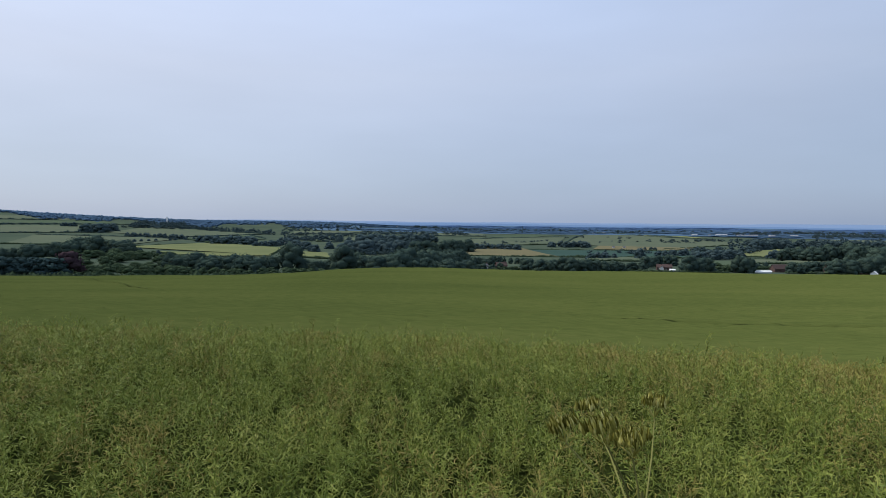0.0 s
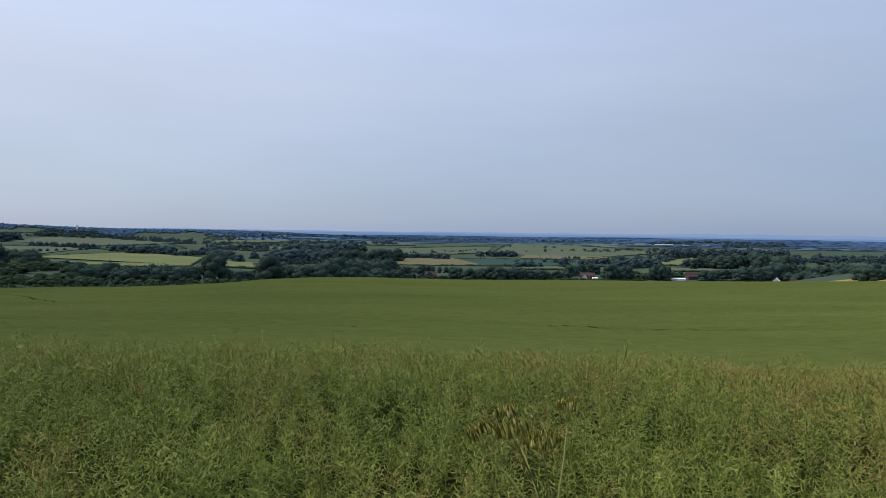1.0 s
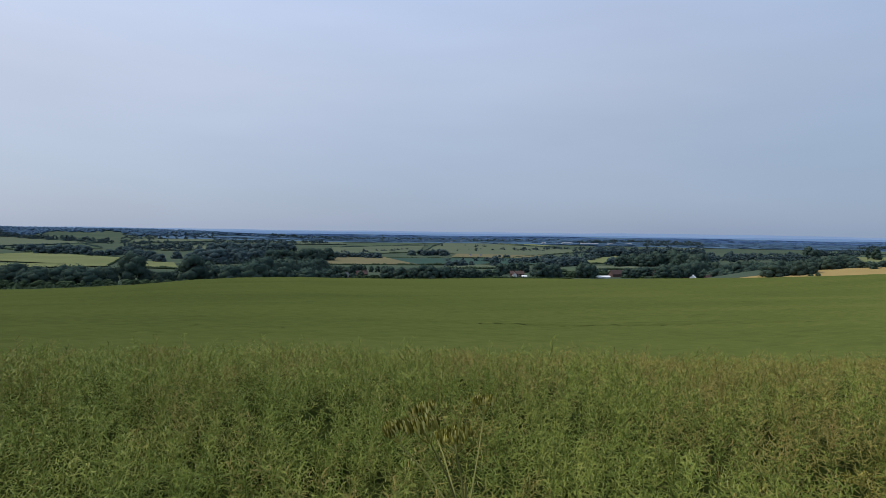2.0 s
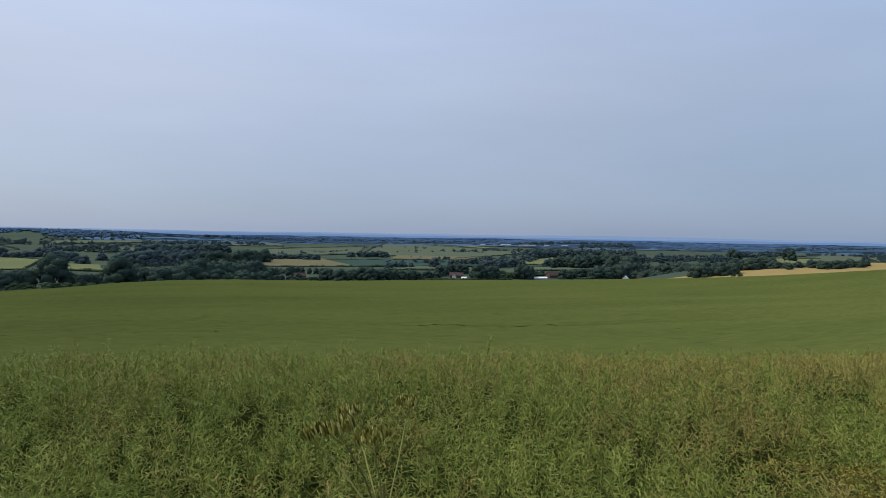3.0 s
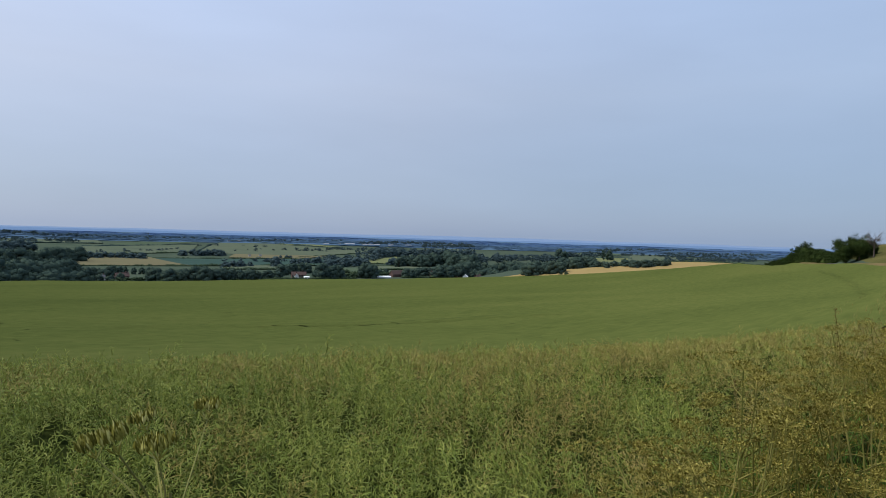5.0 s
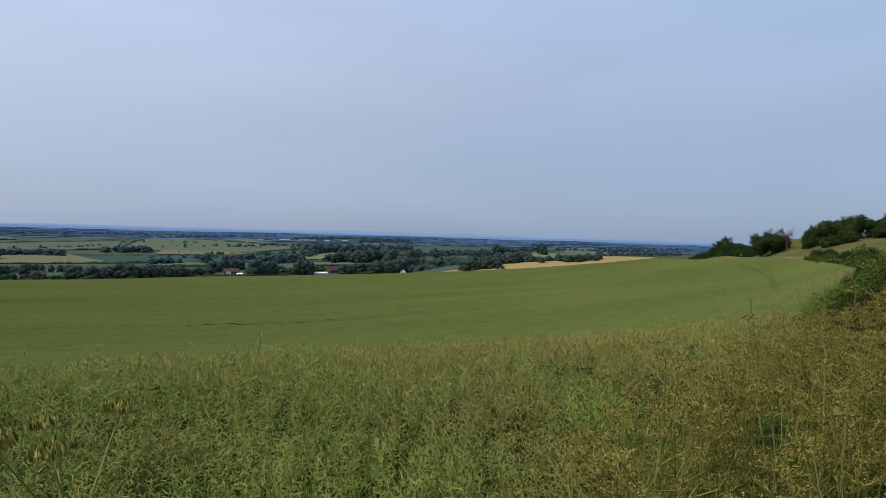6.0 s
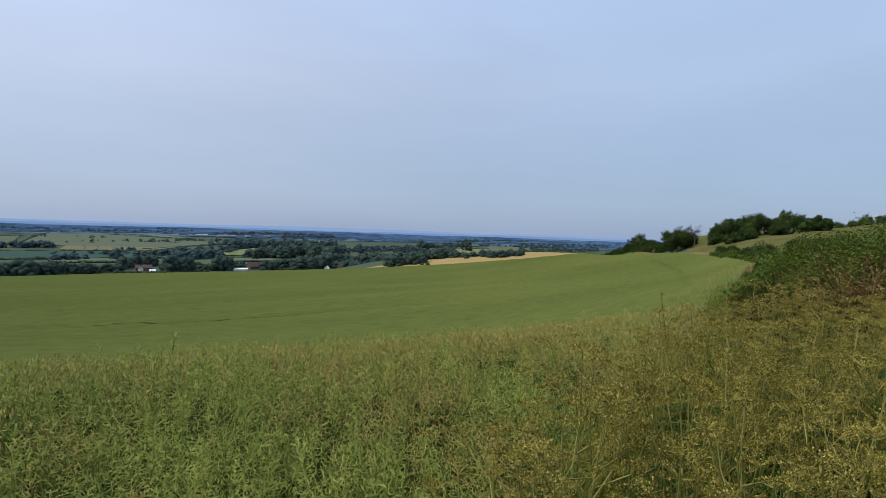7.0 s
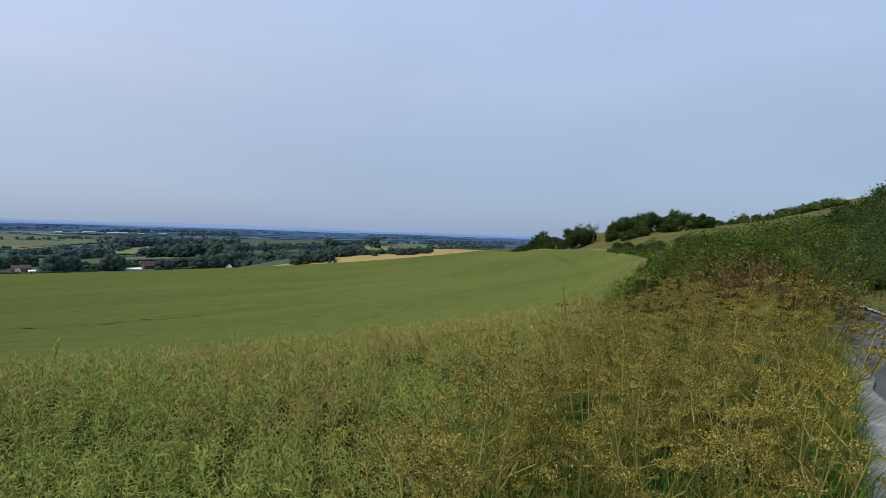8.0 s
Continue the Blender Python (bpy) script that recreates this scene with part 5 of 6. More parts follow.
def blades(p, tall, width, rng, lean=0.35):
    """Grass blades of three faces, bent over at the tip."""
    n = len(p)
    a = rng.uniform(0, 6.28, n)
    d = np.stack([np.cos(a), np.sin(a), np.zeros(n)], 1)
    s = np.stack([-np.sin(a), np.cos(a), np.zeros(n)], 1) * np.broadcast_to(width, n)[:, None]
    t = np.broadcast_to(tall, n)[:, None]
    b = rng.uniform(0.05, lean, n)[:, None] * t
    v = np.empty((n, 5, 3))
    v[:, 0], v[:, 1] = p - s, p + s
    m = p + d * b * 0.35 + np.array((0, 0, 1.0)) * t * 0.55
    v[:, 2], v[:, 3] = m + s * 0.8, m - s * 0.8
    v[:, 4] = p + d * b * 1.5 + np.array((0, 0, 1.0)) * t
    f = np.array([[0, 1, 2], [0, 2, 3], [3, 2, 4]])
    return v.reshape(-1, 3), (f[None] + 5 * np.arange(n)[:, None, None]).reshape(-1, 3)


def build_grass():
    rng = rng_near
    for name, mat, label, n in (("verge_grass", M_GRASS, "rank yellow-green verge grass among the seeding plants", 20000), ("tall_grass", M_LUSH, "fresh green grass growing up through the verge", 30000)):
        x, y, k = on_verge(n, 0.8, 26.0, rng)
        keep = (np.degrees(np.arctan2(x, y)) > 46) & (lumps(x, y, 0.9, n % 7 + (3 if mat is M_LUSH else 0)) > (-0.2 if mat is M_LUSH else 0.05))
        x, y = x[keep], y[keep]
        r = np.hypot(x, y)
        tall = rng.uniform(0.35, 0.85, len(x)) * np.clip(r / 3.2, 0.35, 1.0)
        tagged(mesh_object(name, *blades(np.stack([x, y, height(x, y)], 1), tall, rng.uniform(0.0022, 0.0048, len(x)), rng, 0.5), mat), label, "grass", kind="stuff")
    n = 9000
    x = rng.uniform(0.6, 13, n)
    y = crop_edge(x) + rng.uniform(-0.6, 0.12, n)
    keep = np.degrees(np.arctan2(x, y)) > 30
    x, y = x[keep], y[keep]
    rim = blades(np.stack([x, y, height(x, y)], 1), rng.uniform(0.25, 0.55, len(x)) * np.clip(np.hypot(x, y) / 3, 0.6, 1), rng.uniform(0.002, 0.004, len(x)), rng, lean=0.6)
    tagged(mesh_object("crop_edge_grass", *rim, M_GRASS), "tall grass where the crop meets the verge", "grass", kind="stuff")
    n = 7000
    x = rng.uniform(1.2, 16, n)
    y = road_edge(x) + rng.uniform(-0.14, 0.35, n)
    edge = blades(np.stack([x, y, height(x, y)], 1), rng.uniform(0.14, 0.5, n), rng.uniform(0.002, 0.0042, n), rng, lean=0.9)
    tagged(mesh_object("edge_grass", *edge, M_GRASS), "green grass leaning over the edge of the lane", "grass", kind="stuff")
    n = 11000
    x = 8 + 45 * rng.uniform(0, 1, n) ** 1.3
    y = crop_edge(x) + rng.exponential(0.9, n) * np.clip(x / 30, 0.3, 1) - 0.5
    z = np.where(y > crop_edge(x), canopy_z(x, y) - 0.25, height(x, y))
    straw = blades(np.stack([x, y, z], 1), rng.uniform(0.16, 0.36, n), rng.uniform(0.002, 0.004, n) * (1 + x / 14), rng, lean=0.5)
    tagged(mesh_object("straw_grass", *straw, M_STRAW), "tan dry grass along the edge of the crop", "grass", kind="stuff")
    # lush clumps low among the dry plants, and the bare stretch of verge beside the walk
    clump, heights = [], []
    for i in range(90):
        cx = 1.2 + 7.0 * rng.uniform() ** 1.3
        cy = float(road_edge(cx)) + rng.uniform(0.15, 1.5)
        q = rng.normal(0, 0.11, (110, 2)) + (cx, cy)
        clump.append(q)
        heights.append(rng.uniform(0.3, 0.68, 110) * min(1.0, 0.4 + cx / 6))
    q, tall = np.concatenate(clump), np.concatenate(heights)
    keep = np.degrees(np.arctan2(q[:, 0], q[:, 1])) > 50
    q, tall = q[keep], tall[keep]
    lush = blades(np.column_stack([q, height(q[:, 0], q[:, 1])]), tall, rng.uniform(0.0025, 0.0055, len(q)), rng, lean=0.7)
    tagged(mesh_object("grass_clumps", *lush, M_LUSH), "lush green grass clumps at the foot of dry plants", "grass", kind="stuff")
    x = rng.uniform(-14, 1.0, 14000)
    y = road_edge(x) + rng.uniform(0.05, 1.6, len(x))
    keep = np.hypot(x, y) > 0.55
    x, y = x[keep], y[keep]
    short = blades(np.stack([x, y, height(x, y)], 1), rng.uniform(0.06, 0.24, len(x)), rng.uniform(0.002, 0.004, len(x)), rng, lean=0.8)
    tagged(mesh_object("verge_turf", *short, M_GRASS), "short worn grass on the verge", "grass", kind="stuff")
    # dead stalks and fine dry stems through the whole verge
    x, y, k = on_verge(4400, 0.8, 10.2, rng)
    keep = (np.hypot(x, y) > 1.3) & (np.degrees(np.arctan2(x, y)) > 44)
    x, y = x[keep], y[keep]
    n = len(x)
    d = np.stack([rng.normal(0, 0.9, n), rng.normal(0, 0.9, n), np.ones(n)], 1)
    p = np.stack([x, y, height(x, y) + rng.uniform(0.05, 0.75, n) * np.clip(np.hypot(x, y) / 3.2, 0.45, 1)], 1)
    stalks = spindles(p, d, rng.uniform(0.14, 0.45, n) * np.clip(np.hypot(x, y) / 3.5, 0.5, 1), rng.uniform(0.0011, 0.0025, n), rng.uniform(-0.2, 0.2, (n, 1)), rng)
    tagged(mesh_object("dead_stalks", *stalks, M_DRY), "dry brown dead stalks tangled through the verge", "dead stalks", kind="stuff")
    # small yellowed leaves and seed clusters that fill the mass of plants
    x, y, k = on_verge(4000, 0.8, 9.6, rng)
    keep = (np.hypot(x, y) > 1.5) & (np.degrees(np.arctan2(x, y)) > 42) & (lumps(x, y, 0.75, 62) > -0.1)
    x, y = x[keep], y[keep]
    z = height(x, y) + rng.uniform(0.15, 0.98, len(x)) * np.clip(np.hypot(x, y) / 3.2, 0.45, 1)
    tagged(mesh_object("parsnip_leaves", *leaves(np.stack([x, y, z], 1), rng.uniform(0.008, 0.018, len(x)), rng, aspect=0.35), M_UMBEL), "small yellowing leaves and seeds between the stalks", "leaves", kind="stuff")
    # a dark sheet below the seed heads, put in for the shade between verge plants
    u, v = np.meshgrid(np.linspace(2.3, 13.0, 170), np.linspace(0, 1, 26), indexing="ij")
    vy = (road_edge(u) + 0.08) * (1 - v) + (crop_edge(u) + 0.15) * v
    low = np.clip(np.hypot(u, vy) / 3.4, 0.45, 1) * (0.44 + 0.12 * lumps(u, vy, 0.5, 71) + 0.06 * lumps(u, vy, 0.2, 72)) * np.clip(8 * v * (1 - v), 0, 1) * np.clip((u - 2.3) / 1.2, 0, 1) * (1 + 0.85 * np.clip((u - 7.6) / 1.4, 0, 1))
    shade = mesh_object("undergrowth", np.stack([u, vy, height(u, vy) + 0.05 + low], -1).reshape(-1, 3), grid_faces(*u.shape), M_DEEP_SHADE)
    tagged(shade, "dark sheet standing in for shade below the verge plants", "undergrowth", kind="stuff")
    # curled dry sprays, the golden mass of the verge
    x, y, k = on_verge(2300, 1.25, 9.6, rng)
    keep = (np.hypot(x, y) > 1.9) & (np.degrees(np.arctan2(x, y)) > 44 + rng.normal(0, 2.5, len(x))) & (lumps(x, y, 0.75, 62) > -0.1)
    x, y = x[keep], y[keep]
    tops = (0.72 + 0.32 * lumps(x, y, 0.7, 61)).clip(0.35, 1.12) * np.clip(np.hypot(x, y) / 3.4, 0.5, 1)
    z = height(x, y) + tops * rng.uniform(0.3, 1.0, len(x)) ** 0.5
    m = 32
    p = np.repeat(np.stack([x, y, z], 1), m, 0) + rng.normal(0, 0.024, (len(x) * m, 3)) * (1, 1, 0.7)
    n = len(p)
    curls = folded(p, rng.normal(size=(n, 3)) + (0, 0, 0.6), rng.uniform(0.018, 0.048, n), rng.uniform(0.0014, 0.0028, n), rng.uniform(-0.35, 0.35, (n, 1)), rng)
    tagged(mesh_object("dry_sprays", *curls, M_SPRAY), "curled golden brown seed sprays thick on the verge", "dry plants", kind="stuff")
    # grass of the far bank
    n = 9000
    x = rng.uniform(8, 70, n)
    y = road_edge(x) - 3.1 - rng.uniform(0, 9, n)
    tagged(mesh_object("bank_grass", *blades(np.stack([x, y, height(x, y)], 1), rng.uniform(0.2, 0.6, n), 0.008, rng), M_GRASS), "tall dry grass on the bank across the lane", "grass", kind="stuff")


def bush(name, x, y, wide, deep, tall, twigs, per, leaf, mat, label, category="bush", seed=1, turn=0.0, low=0.15, spread=0.13, group="", sink=0.0, square=2.0, tilt=0.0, inner=0.84, hem=0.0):
    """A leafy bush: forked branches and small single leaves in clusters at the ends of its twigs."""
    r = np.random.default_rng(seed)
    top = new(name)
    top.matrix_basis = pose(x, y, ground_z(x, y) - sink, 0, 0, turn)
    d = r.normal(size=(twigs, 3))
    d /= np.linalg.norm(d, square, axis=1, keepdims=True)
    d[:, 2] = np.abs(d[:, 2]) * 1.05 - 0.12
    q = 1.0 + 0.22 * np.sin(d[:, 0] * 5 + seed) * np.cos(d[:, 1] * 4 + 2 * seed) + r.normal(0, 0.045, twigs)
    fill = r.uniform(0.6, 1.0, twigs) ** 0.4
    c = d * (q * fill)[:, None] * np.array((wide / 2, deep / 2, tall * (1 - low))) + np.array((0, 0, tall * low))
    c[:, 2] = np.clip(c[:, 2] * (1 - tilt * c[:, 1] / (deep / 2)), 0.05, None)
    c = c[(c[:, 0] > 0.25 * wide) | (c[:, 2] > hem * tall * (1 + 0.25 * np.sin(c[:, 1] * 5 + seed) + r.normal(0, 0.12, twigs)))]
    twigs = len(c)
    parts = []
    for k in range(min(twigs, 60)):
        e = c[k * twigs // min(twigs, 60)]
        s = np.array((e[0] * 0.15, e[1] * 0.15, 0.0))
        parts.append(tube([s, s * 0.5 + e * 0.5 + (0, 0, 0.08 * tall), e], 0.011 * tall, 0.003 * tall, 4))
    mesh_object("branchwork", *join(parts), M_BARK, top)["kind"] = "stuff"
    # solid dark ball added inside the leaves for the shade of the interior
    core = BALL[0] * (1 + r.normal(0, 0.09, (len(BALL[0]), 1))) * np.array((wide / 2, deep / 2, tall * (1 - low))) * inner + np.array((0, 0, tall * low * 0.5))
    core[:, 2] = np.clip(core[:, 2] * (1 - tilt * core[:, 1] / (deep / 2)), 0.0, None)
    mesh_object("inner_foliage", core, BALL[1], M_TREE_DARK, top)
    p = np.repeat(c, per, 0) + r.normal(0, spread, (twigs * per, 3)).clip(-1.7 * spread, 1.7 * spread) * np.array((1, 1, 0.85))
    p[:, 2] = np.clip(p[:, 2], 0.02, None)
    mesh_object("foliage", *leaves(p, r.uniform(0.7, 1.3, len(p)) * leaf, r, up=0.25, aspect=0.7), mat, top)
    return tagged(top, label, category, group)


def build_bushes():
    bush("hawthorn_bush", 11.3, 2.1, 3.0, 3.1, 1.78, 760, 160, 0.029, M_LEAF_HAW, "dense green hawthorn bush beside the lane", seed=4, turn=0, spread=0.075, square=2.4, tilt=0.2, inner=0.7, hem=0.48)
    x, y = at(84.0, 15.5)
    bush("hawthorn_bush", x, y, 3.4, 2.4, 2.1, 420, 50, 0.045, M_LEAF_HAW, "green hawthorn bush beside the lane", seed=8, spread=0.12, square=3.0)
    # the hedge of thorn across the lane
    for i, (b, d, tall, wide) in enumerate(((87.4, 35, 2.2, 5.0), (89.2, 28, 2.5, 6.0), (91.2, 23, 2.5, 5.0), (94.0, 20, 2.4, 5.0))):
        x, y = at(b, d)
        bush("thorn_bush", x, y, wide, 2.6, tall, 300, 60, 0.05, M_TREE_DARK, "dark thorn bush on the far side of the lane", seed=500 + i, spread=0.14, low=0.05, group="thorn bushes across the lane")
    # brown dead plants leaning on the front of the bush
    r = np.random.default_rng(51)
    for i, (b, d, tall) in enumerate(((76.2, 9.0, 1.0), (78.4, 9.1, 1.2), (80.4, 9.0, 1.36), (82.2, 9.1, 1.4), (84.2, 9.2, 1.3), (86.0, 9.2, 1.05))):
        x, y = at(b, d)
        top = new("dead_hogweed")
        top.location = (x, y, ground_z(x, y))
        twigs, tips = [], []
        for k in range(12):
            a, o = r.uniform(0, 6.28), r.uniform(0.15, 0.75)
            h = tall * r.uniform(0.6, 1.05)
            s = np.array((r.normal(0, 0.25), r.normal(0, 0.25), 0.0))
            e = np.array((math.cos(a) * o, math.sin(a) * o, h))
            mid = s * 0.4 + e * 0.6 + (0, 0, -0.05)
            mesh_object("stem", *tube([s, mid, e], 0.009, 0.0035, 4), M_DEAD, top)
            for j in range(11):
                f = e + np.array((r.normal(0, 0.24), r.normal(0, 0.24), r.uniform(-0.5, 0.12)))
                twigs.append(tube([mid, mid * 0.4 + f * 0.6 + (0, 0, -0.03), f], 0.0042, 0.0022, 3))
                tips.append(f)
        mesh_object("spray", *join(twigs), M_DEAD, top)["kind"] = "stuff"
        tips = np.repeat(np.array(tips), 10, 0) + r.normal(0, 0.04, (len(tips) * 10, 3))
        mesh_object("seedhead", *leaves(tips, r.uniform(0.02, 0.05, len(tips)), r, up=0.2, aspect=0.6), M_DEAD, top)["kind"] = "stuff"
        tagged(top, "dry brown dead hogweed leaning against the hedge", "dead plant", "dead plants by the hedge")
    # low growth along the lane beyond the bush
    g = np.random.default_rng(61)
    for i in range(40):
        x = 27 + i * 2.0 + g.uniform(-1, 1)
        y = float(road_edge(x)) + g.uniform(0.7, 1.6) if i % 3 == 0 else float(crop_edge(x)) - g.uniform(0.1, 1.2)
        bush("verge_bush", x, y, g.uniform(2.0, 3.2), g.uniform(1.3, 2.0), g.uniform(0.25, 0.5) + 0.0015 * x, 64, 15, 0.15 + 0.0013 * x, M_LEAF_HAW if g.uniform() < 0.6 else M_LEAF, "low green bush on the verge of the lane", seed=200 + i, spread=0.1, group="verge bushes")


def leafy_tree(name, x, y, tall, wide, clusters, per, leaf, mat, label, seed, base=0.12, group="roadside trees", sink=0.2):
    """A tree seen fairly close: tapered trunk, limbs, and leaves in clusters with gaps between them."""
    r = np.random.default_rng(seed)
    top = new(name)
    top.matrix_basis = pose(x, y, ground_z(x, y) - sink, 0, 0, r.uniform(0, 360))
    lobes = 9
    c = np.stack([r.uniform(-0.3, 0.3, lobes) * wide, r.uniform(-0.3, 0.3, lobes) * wide, tall * r.uniform(base + 0.15, 0.72, lobes)], 1)
    parts = [tube([(0, 0, 0), (0.03 * wide, 0, tall * 0.3), (0, 0.02 * wide, tall * 0.7)], 0.03 * tall, 0.01 * tall, 7)]
    for q in c:
        parts.append(tube([(0.01 * wide, 0, tall * r.uniform(0.12, 0.35)), q * (0.5, 0.5, 0.7), q], 0.013 * tall, 0.004 * tall, 5))
    mesh_object("trunk", *join(parts), M_BARK, top)
    k = r.integers(0, lobes, clusters)
    d = r.normal(size=(clusters, 3))
    d /= np.linalg.norm(d, axis=1, keepdims=True)
    e = c[k] + d * (r.uniform(0.4, 1.0, clusters) ** 0.5)[:, None] * np.array((wide * 0.22, wide * 0.22, tall * 0.26))
    e[:, 2] = np.clip(e[:, 2], tall * base, None)
    p = np.repeat(e, per, 0) + r.normal(0, 0.035 * tall, (clusters * per, 3))
    face = p - np.repeat(c[k], per, 0)
    core = [(BALL[0] * (1 + r.normal(0, 0.1, (len(BALL[0]), 1))) * min(wide * 0.13, tall * 0.17) + q, BALL[1]) for q in c]
    mesh_object("crown", *join([*core, scales(p, face, r.uniform(0.7, 1.3, len(p)) * leaf, r, 0.6)]), mat, top)
    return tagged(top, label, "tree", group)


def build_roadside_trees():
    for i, (b, d, tall, wide) in enumerate(((61.5, 186, 2.6, 5.0), (62.4, 186, 3.2, 5.0), (63.35, 185, 5.0, 5.0), (64.3, 182, 3.6, 5.5), (65.2, 176, 2.6, 5.5))):
        x, y = at(b, d)
        bush("thorn_thicket", x, y, wide, 6.0, tall, 200, 30, 0.3, M_TREE_DARK, "green thorn thicket at the end of the field", seed=300 + i, spread=0.28, group="thickets by the lane", low=0.05)
    for i, (b, d, tall, wide) in enumerate(((66.2, 165, 6.6, 5.2), (67.1, 165, 7.0, 5.4), (67.7, 168, 3.8, 3.2), (69.6, 158, 5.4, 4.6), (70.5, 160, 6.1, 7.0), (71.4, 162, 5.6, 7.0), (72.4, 162, 6.6, 8.0), (73.3, 164, 5.0, 7.0), (74.3, 166, 4.8, 6.0), (75.5, 166, 6.1, 8.0), (76.5, 168, 4.2, 6.0), (77.4, 168, 3.4, 6.0), (71.0, 151, 3.0, 6.0), (72.6, 153, 2.8, 7.0), (74.3, 156, 2.4, 7.0))):
        x, y = at(b, d)
        leafy_tree("roadside_tree", x, y, tall, wide, 300, 34, 0.21, M_TREE_DARK, "leafy dark green tree where the lane bends", 330 + i, base=0.02)
    # the bare tree
    r = np.random.default_rng(71)
    x, y = at(68.0, 163)
    top = new("dead_tree")
    top.location = (x, y, ground_z(x, y) - 0.2)
    parts = [tube([(0, 0, 0), (0.1, 0, 2.2), (0.0, 0.1, 4.0)], 0.2, 0.09, 6)]
    for k in range(22):
        a, z = r.uniform(0, 6.28), r.uniform(1.8, 4.0)
        e = np.array((math.cos(a) * r.uniform(0.8, 2.2), math.sin(a) * r.uniform(0.8, 2.2), z + r.uniform(0.5, 2.0)))
        m = np.array((e[0] * 0.4, e[1] * 0.4, z + 0.5))
        parts.append(tube([(0, 0, z), m, e], 0.07, 0.02, 4))
        for j in range(3):
            parts.append(tube([m, (m + e) / 2 + r.normal(0, 0.25, 3), e + r.normal(0, 0.6, 3)], 0.03, 0.014, 3))
    mesh_object("trunk", *join(parts), M_BARK, top)
    tagged(top, "bare grey dead tree among leafy ones", "tree", "roadside trees")
    # thorn trees on the bank across the lane
    for i, (b, d, tall, wide) in enumerate(((91.2, 42, 4.0, 9.0), (88.6, 50, 3.2, 6.0), (93.8, 36, 4.2, 6.0), (90.4, 34, 2.6, 5.0))):
        x, y = at(b, d)
        leafy_tree("thorn_tree", x, y, tall, wide, 420, 80, 0.095, M_TREE_DARK, "spreading dark hawthorn tree on the bank", 360 + i, base=0.05, group="thorn trees on the bank")
    # scattered bushes on the hillside
    for i, (b, d, tall, wide) in enumerate(((73.4, 96, 2.0, 4.6), (75.6, 110, 1.2, 3.0), (72.2, 104, 1.2, 2.4), (71.0, 118, 1.4, 2.6), (70.2, 126, 1.3, 2.4), (78.3, 190, 1.4, 5.0), (79.4, 194, 1.4, 4.0), (80.2, 196, 2.6, 4.6), (81.2, 197, 2.2, 4.0), (82.1, 198, 1.5, 4.0), (82.9, 199, 2.6, 5.0), (83.7, 200, 2.3, 5.0), (84.5, 200, 2.6, 6.0), (85.3, 201, 2.4, 6.0), (86.1, 202, 2.6, 6.0), (86.9, 202, 2.0, 7.0), (85.0, 105, 2.6, 6.0), (86.6, 98, 2.4, 6.0))):
        x, y = at(b, d)
        bush("hillside_bush", x, y, wide, wide * 0.8, tall, 90, 26, 0.17, M_TREE_DARK, "dark green bush on the grassy hillside", seed=400 + i, spread=0.2, group="bushes on the hillside")


# ---- buildings ----
def box(x0, x1, y0, y1, z0, z1):
    v = np.array([(x, y, z) for x in (x0, x1) for y in (y0, y1) for z in (z0, z1)], float)
    f = np.array([(0, 1, 3, 2), (4, 6, 7, 5), (0, 4, 5, 1), (2, 3, 7, 6), (0, 2, 6, 4), (1, 5, 7, 3)])
    return v, f


def house(bearing, metres, turn, long, deep, eaves, ridge, wall, roof, label, name="house", windows=3, lift=0.0):
    x, y = at(bearing, metres)
    top = new(name)
    top.matrix_basis = pose(x, y, ground_z(x, y) + lift - 0.2, 0, 0, turn)
    a, b = long / 2, deep / 2
    v = np.array([(-a, -b, 0), (a, -b, 0), (a, b, 0), (-a, b, 0), (-a, -b, eaves), (a, -b, eaves), (a, b, eaves), (-a, b, eaves), (-a, 0, ridge - 0.15), (a, 0, ridge - 0.15)])
    f = np.array([(0, 1, 5, 4), (2, 3, 7, 6), (1, 2, 6, 6), (1, 6, 9, 5), (3, 0, 4, 4), (3, 4, 8, 7)])
    tri = np.concatenate([f[:, [0, 1, 2]], f[:, [0, 2, 3]]])
    tri = tri[(tri[:, 1] != tri[:, 2]) & (tri[:, 0] != tri[:, 2])]
    mesh_object("wall", v, tri, wall, top)
    o = 0.35
    pieces = []
    for s in (-1, 1):
        q = np.array([(-a - o, s * (b + o), eaves - 0.2), (a + o, s * (b + o), eaves - 0.2), (a + o, 0, ridge), (-a - o, 0, ridge)])
        w = np.concatenate([q, q + (0, 0, 0.18)])
        pieces.append((w, np.array([(0, 1, 2, 3), (4, 5, 6, 7), (0, 1, 5, 4), (1, 2, 6, 5), (2, 3, 7, 6), (3, 0, 4, 7)])))
    top_roof = mesh_object("roof", *join(pieces), roof, top)
    if windows:
        mesh_object("chimney", *box(a * 0.55, a * 0.55 + 0.8, -0.35, 0.35, ridge - 0.7, ridge + 1.0), M_BRICK, top_roof)
        for i in range(windows):
            wx = -a + long * (i + 0.5) / windows
            for wz in ((1.1,) if eaves < 3.6 else (1.1, 3.6)):
                ob = mesh_object("window", *box(wx - 0.55, wx + 0.55, -b - 0.04, -b + 0.06, wz, wz + 1.2), M_RENDERED, top)
                mesh_object("pane", *box(wx - 0.46, wx + 0.46, -b - 0.06, -b, wz + 0.09, wz + 1.11), M_GLASS, ob)
    return tagged(top, label, "house" if name == "house" else "building", "village buildings")


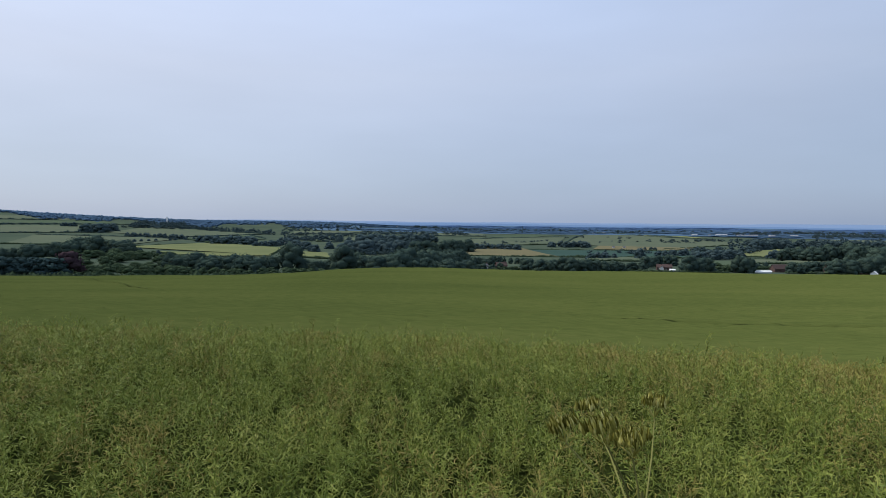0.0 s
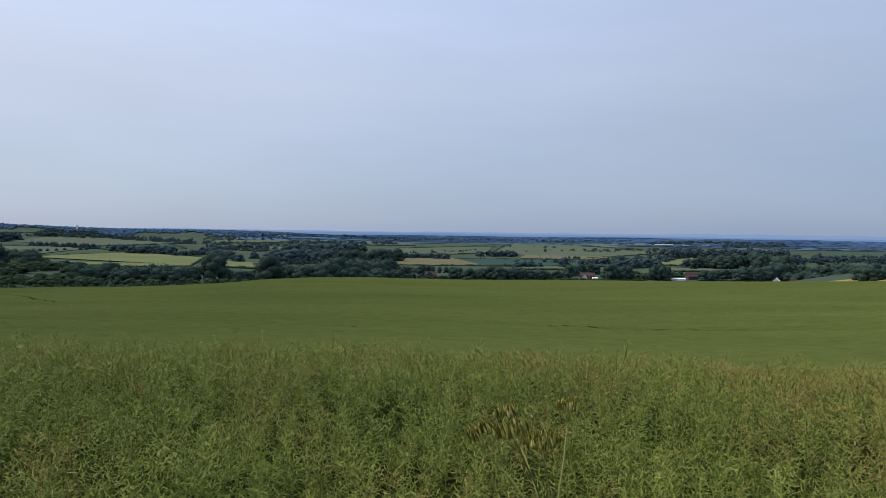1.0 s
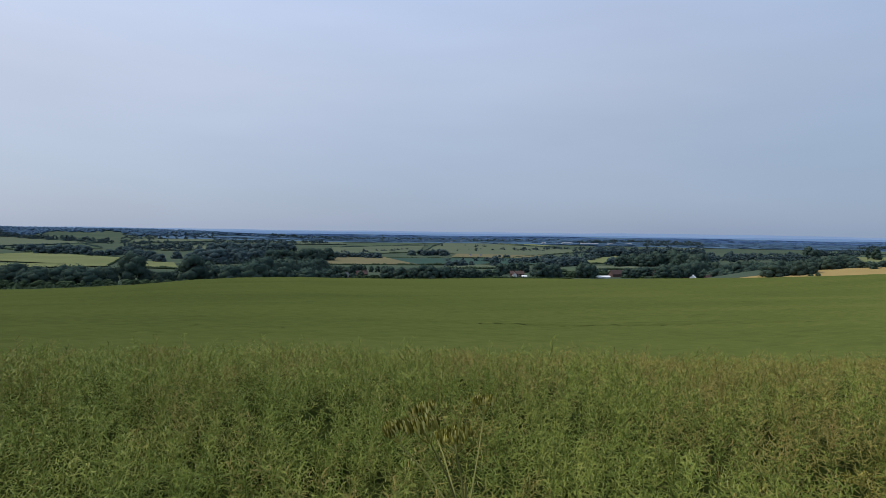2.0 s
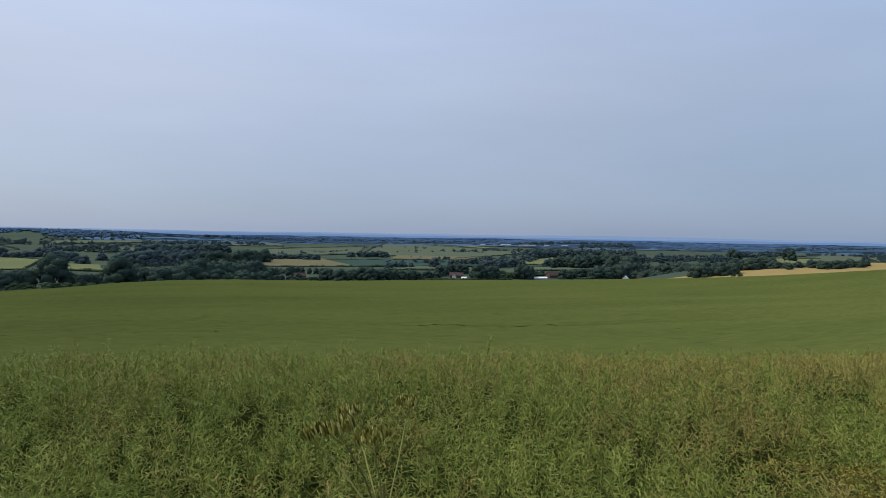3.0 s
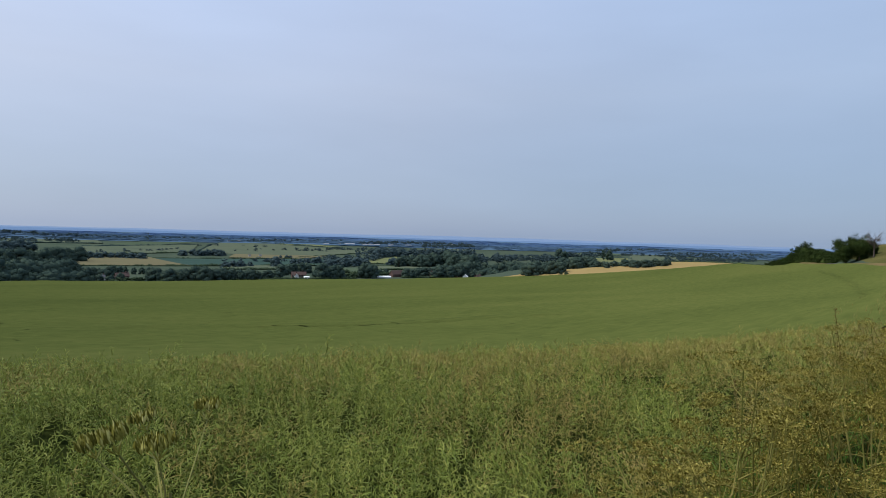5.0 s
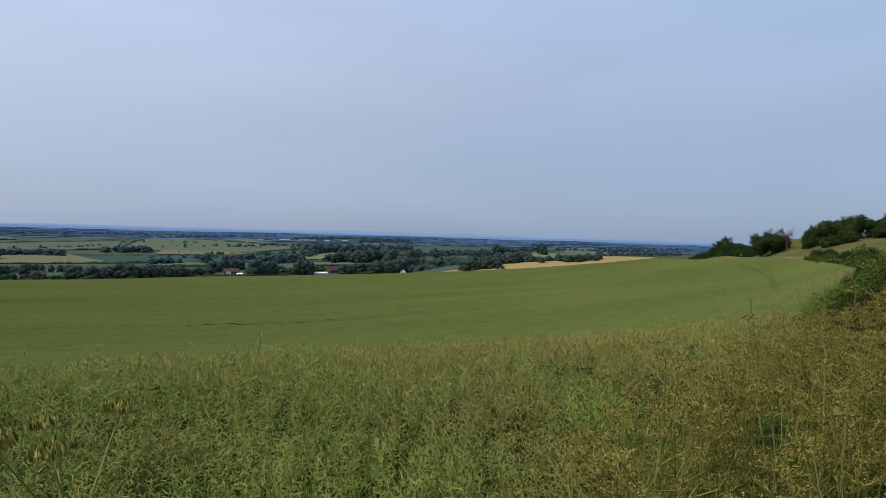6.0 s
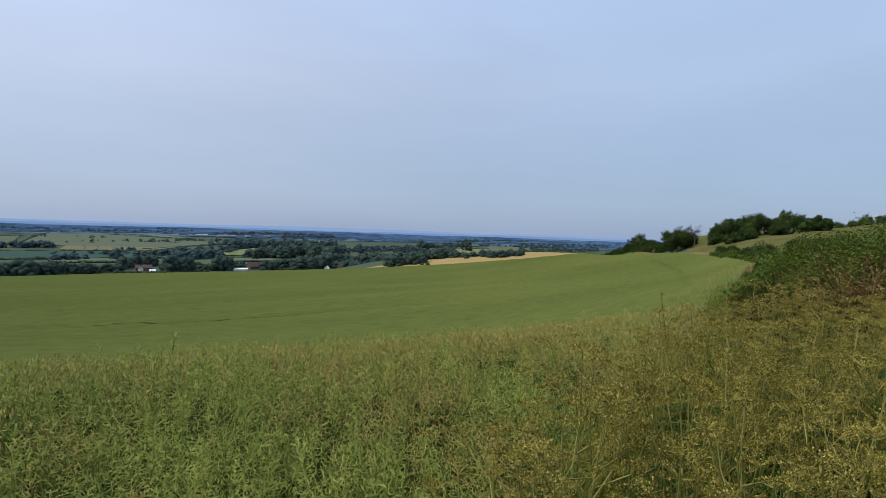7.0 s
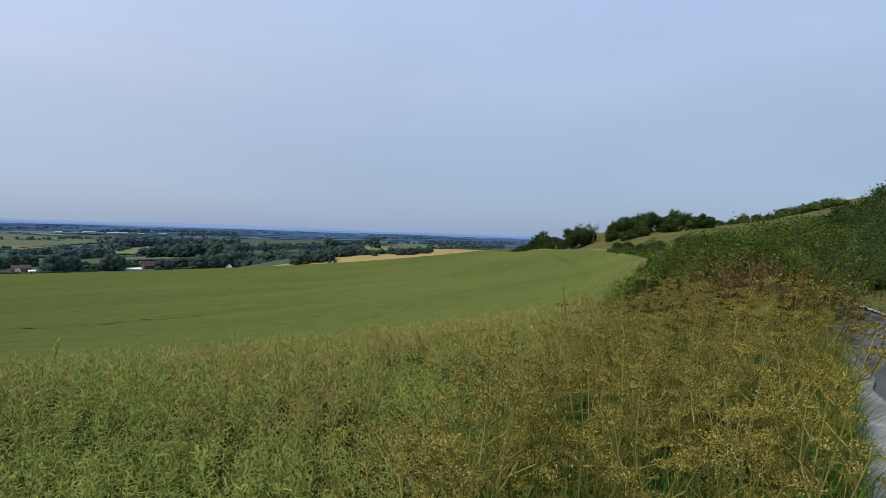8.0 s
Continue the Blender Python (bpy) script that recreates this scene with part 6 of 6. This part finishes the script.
def build_village():
    house(5.4, 545, 12, 9.6, 5.0, 3.4, 6.0, M_BRICK, M_ROOF, "red brick house with a clay tile roof among trees")
    house(4.4, 560, -20, 6.6, 4.4, 3.6, 5.8, M_BRICK, M_SLATE, "brick cottage with a grey roof among trees")
    house(5.0, 531, 30, 5.4, 4.0, 2.2, 4.0, M_RENDERED, M_ROOF, "pale low cottage with a red roof", windows=2)
    house(3.5, 571, 4, 6.4, 4.2, 3.6, 5.8, M_BRICK, M_SLATE, "dark brick house half hidden by trees")
    house(4.0, 548, 60, 4.2, 3.6, 2.4, 4.4, M_RENDERED, M_SLATE, "small pale gabled house among trees", windows=2)
    house(19.8, 588, -10, 13.0, 5.4, 3.0, 5.6, M_BRICK, M_ROOF, "red brick farmhouse beside a hedge", windows=4)
    house(19.6, 579, 80, 3.6, 3.4, 2.6, 4.8, M_RENDERED, M_ROOF, "white gabled end beside the farmhouse", windows=1)
    house(20.5, 572, -10, 4.4, 2.8, 1.6, 2.3, M_WHITE, M_WHITE, "small white shed beside the farmhouse", "shed", 0)
    house(28.7, 632, 8, 13.5, 7.0, 3.2, 7.0, M_BRICK, M_ROOF, "large red roofed barn on the edge of the village", "barn", 0)
    house(29.4, 640, 8, 7.0, 5.0, 2.6, 5.0, M_BRICK, M_ROOF, "lower red roofed barn against the large one", "barn", 0)
    house(27.5, 606, 4, 15.0, 3.7, 1.5, 2.2, M_WHITE, M_WHITE, "long white plastic greenhouse beside the barn", "greenhouse", 0)
    house(26.4, 598, 4, 3.0, 2.5, 1.5, 2.2, M_WHITE, M_WHITE, "small white shed in the village", "shed", 0)
    house(32.3, 660, 0, 10.0, 6.0, 3.6, 7.6, M_BRICK, M_ROOF, "brown roofed house among orchard trees")
    house(35.1, 636, 50, 7.0, 5.0, 2.2, 4.6, M_WHITE, M_WHITE, "white gabled shed at the field's edge", "shed", 0)
    house(34.4, 648, 10, 8.0, 5.0, 2.2, 4.0, M_BRICK, M_SLATE, "low grey roofed building by the field's edge", "barn", 0)
    house(36.3, 600, 20, 8.0, 5.0, 3.2, 6.2, M_BRICK, M_ROOF, "red brick house with a steep tile roof")
    house(37.6, 560, 40, 3.4, 2.6, 2.0, 2.8, M_WHITE, M_WHITE, "small white hut under trees", "shed", 0)
    for b, r in ((25.4, 590), (-7.6, 345), (36.5, 560), (18.2, 590)):
        x, y = at(b, r)
        top = tagged(new("utility_pole"), "thin grey wooden utility pole by the hedge", "pole", "utility poles")
        top.location = (x, y, ground_z(x, y) - 0.5)
        mesh_object("post", *tube([(0, 0, 0), (0, 0, 8.5)], 0.16, 0.12, 8), M_BARK, top)
        mesh_object("crossarm", *box(-0.9, 0.9, -0.07, 0.07, 7.7, 7.85), M_BARK, top)
    # white buildings out in the plain
    for i, (b, r, long) in enumerate(((22.2, 2190, 20), (23.4, 2210, 9), (24.3, 2240, 44), (26.3, 2240, 76), (28.1, 2235, 22), (29.7, 2290, 28), (33.7, 2600, 26), (34.8, 2500, 30), (14.6, 2330, 12), (13.7, 2300, 9), (15.5, 1202, 5), (16.4, 1209, 5), (-3.0, 2540, 12), (-4.3, 2560, 9), (-14.9, 1195, 7), (-14.4, 1180, 6), (-6.7, 1420, 5))):
        house(b, r, 5, long * 0.9, min(9, long * 0.4), 2.2, 3.2, M_PALE, M_PALE if long > 15 else M_SLATE, "long pale building far out in the plain" if long > 15 else "small pale farm building out in the valley", "farm_building", 0, lift=2.0)
    x, y = at(-24.2, 2300)
    top = tagged(new("water_tower"), "thin white tower on the wooded ridge", "tower")
    top.location = (x, y, ground_z(x, y))
    mesh_object("shaft", *tube([(0, 0, 0), (0, 0, 20)], 2.6, 2.2, 10), M_WHITE, top)
    mesh_object("cap", *tube([(0, 0, 20), (0, 0, 22), (0, 0, 25)], 3.6, 3.0, 10), M_WHITE, top)


build_parsnips()
build_hogweed()
build_docks()
build_grass()
build_bushes()
build_roadside_trees()
build_village()
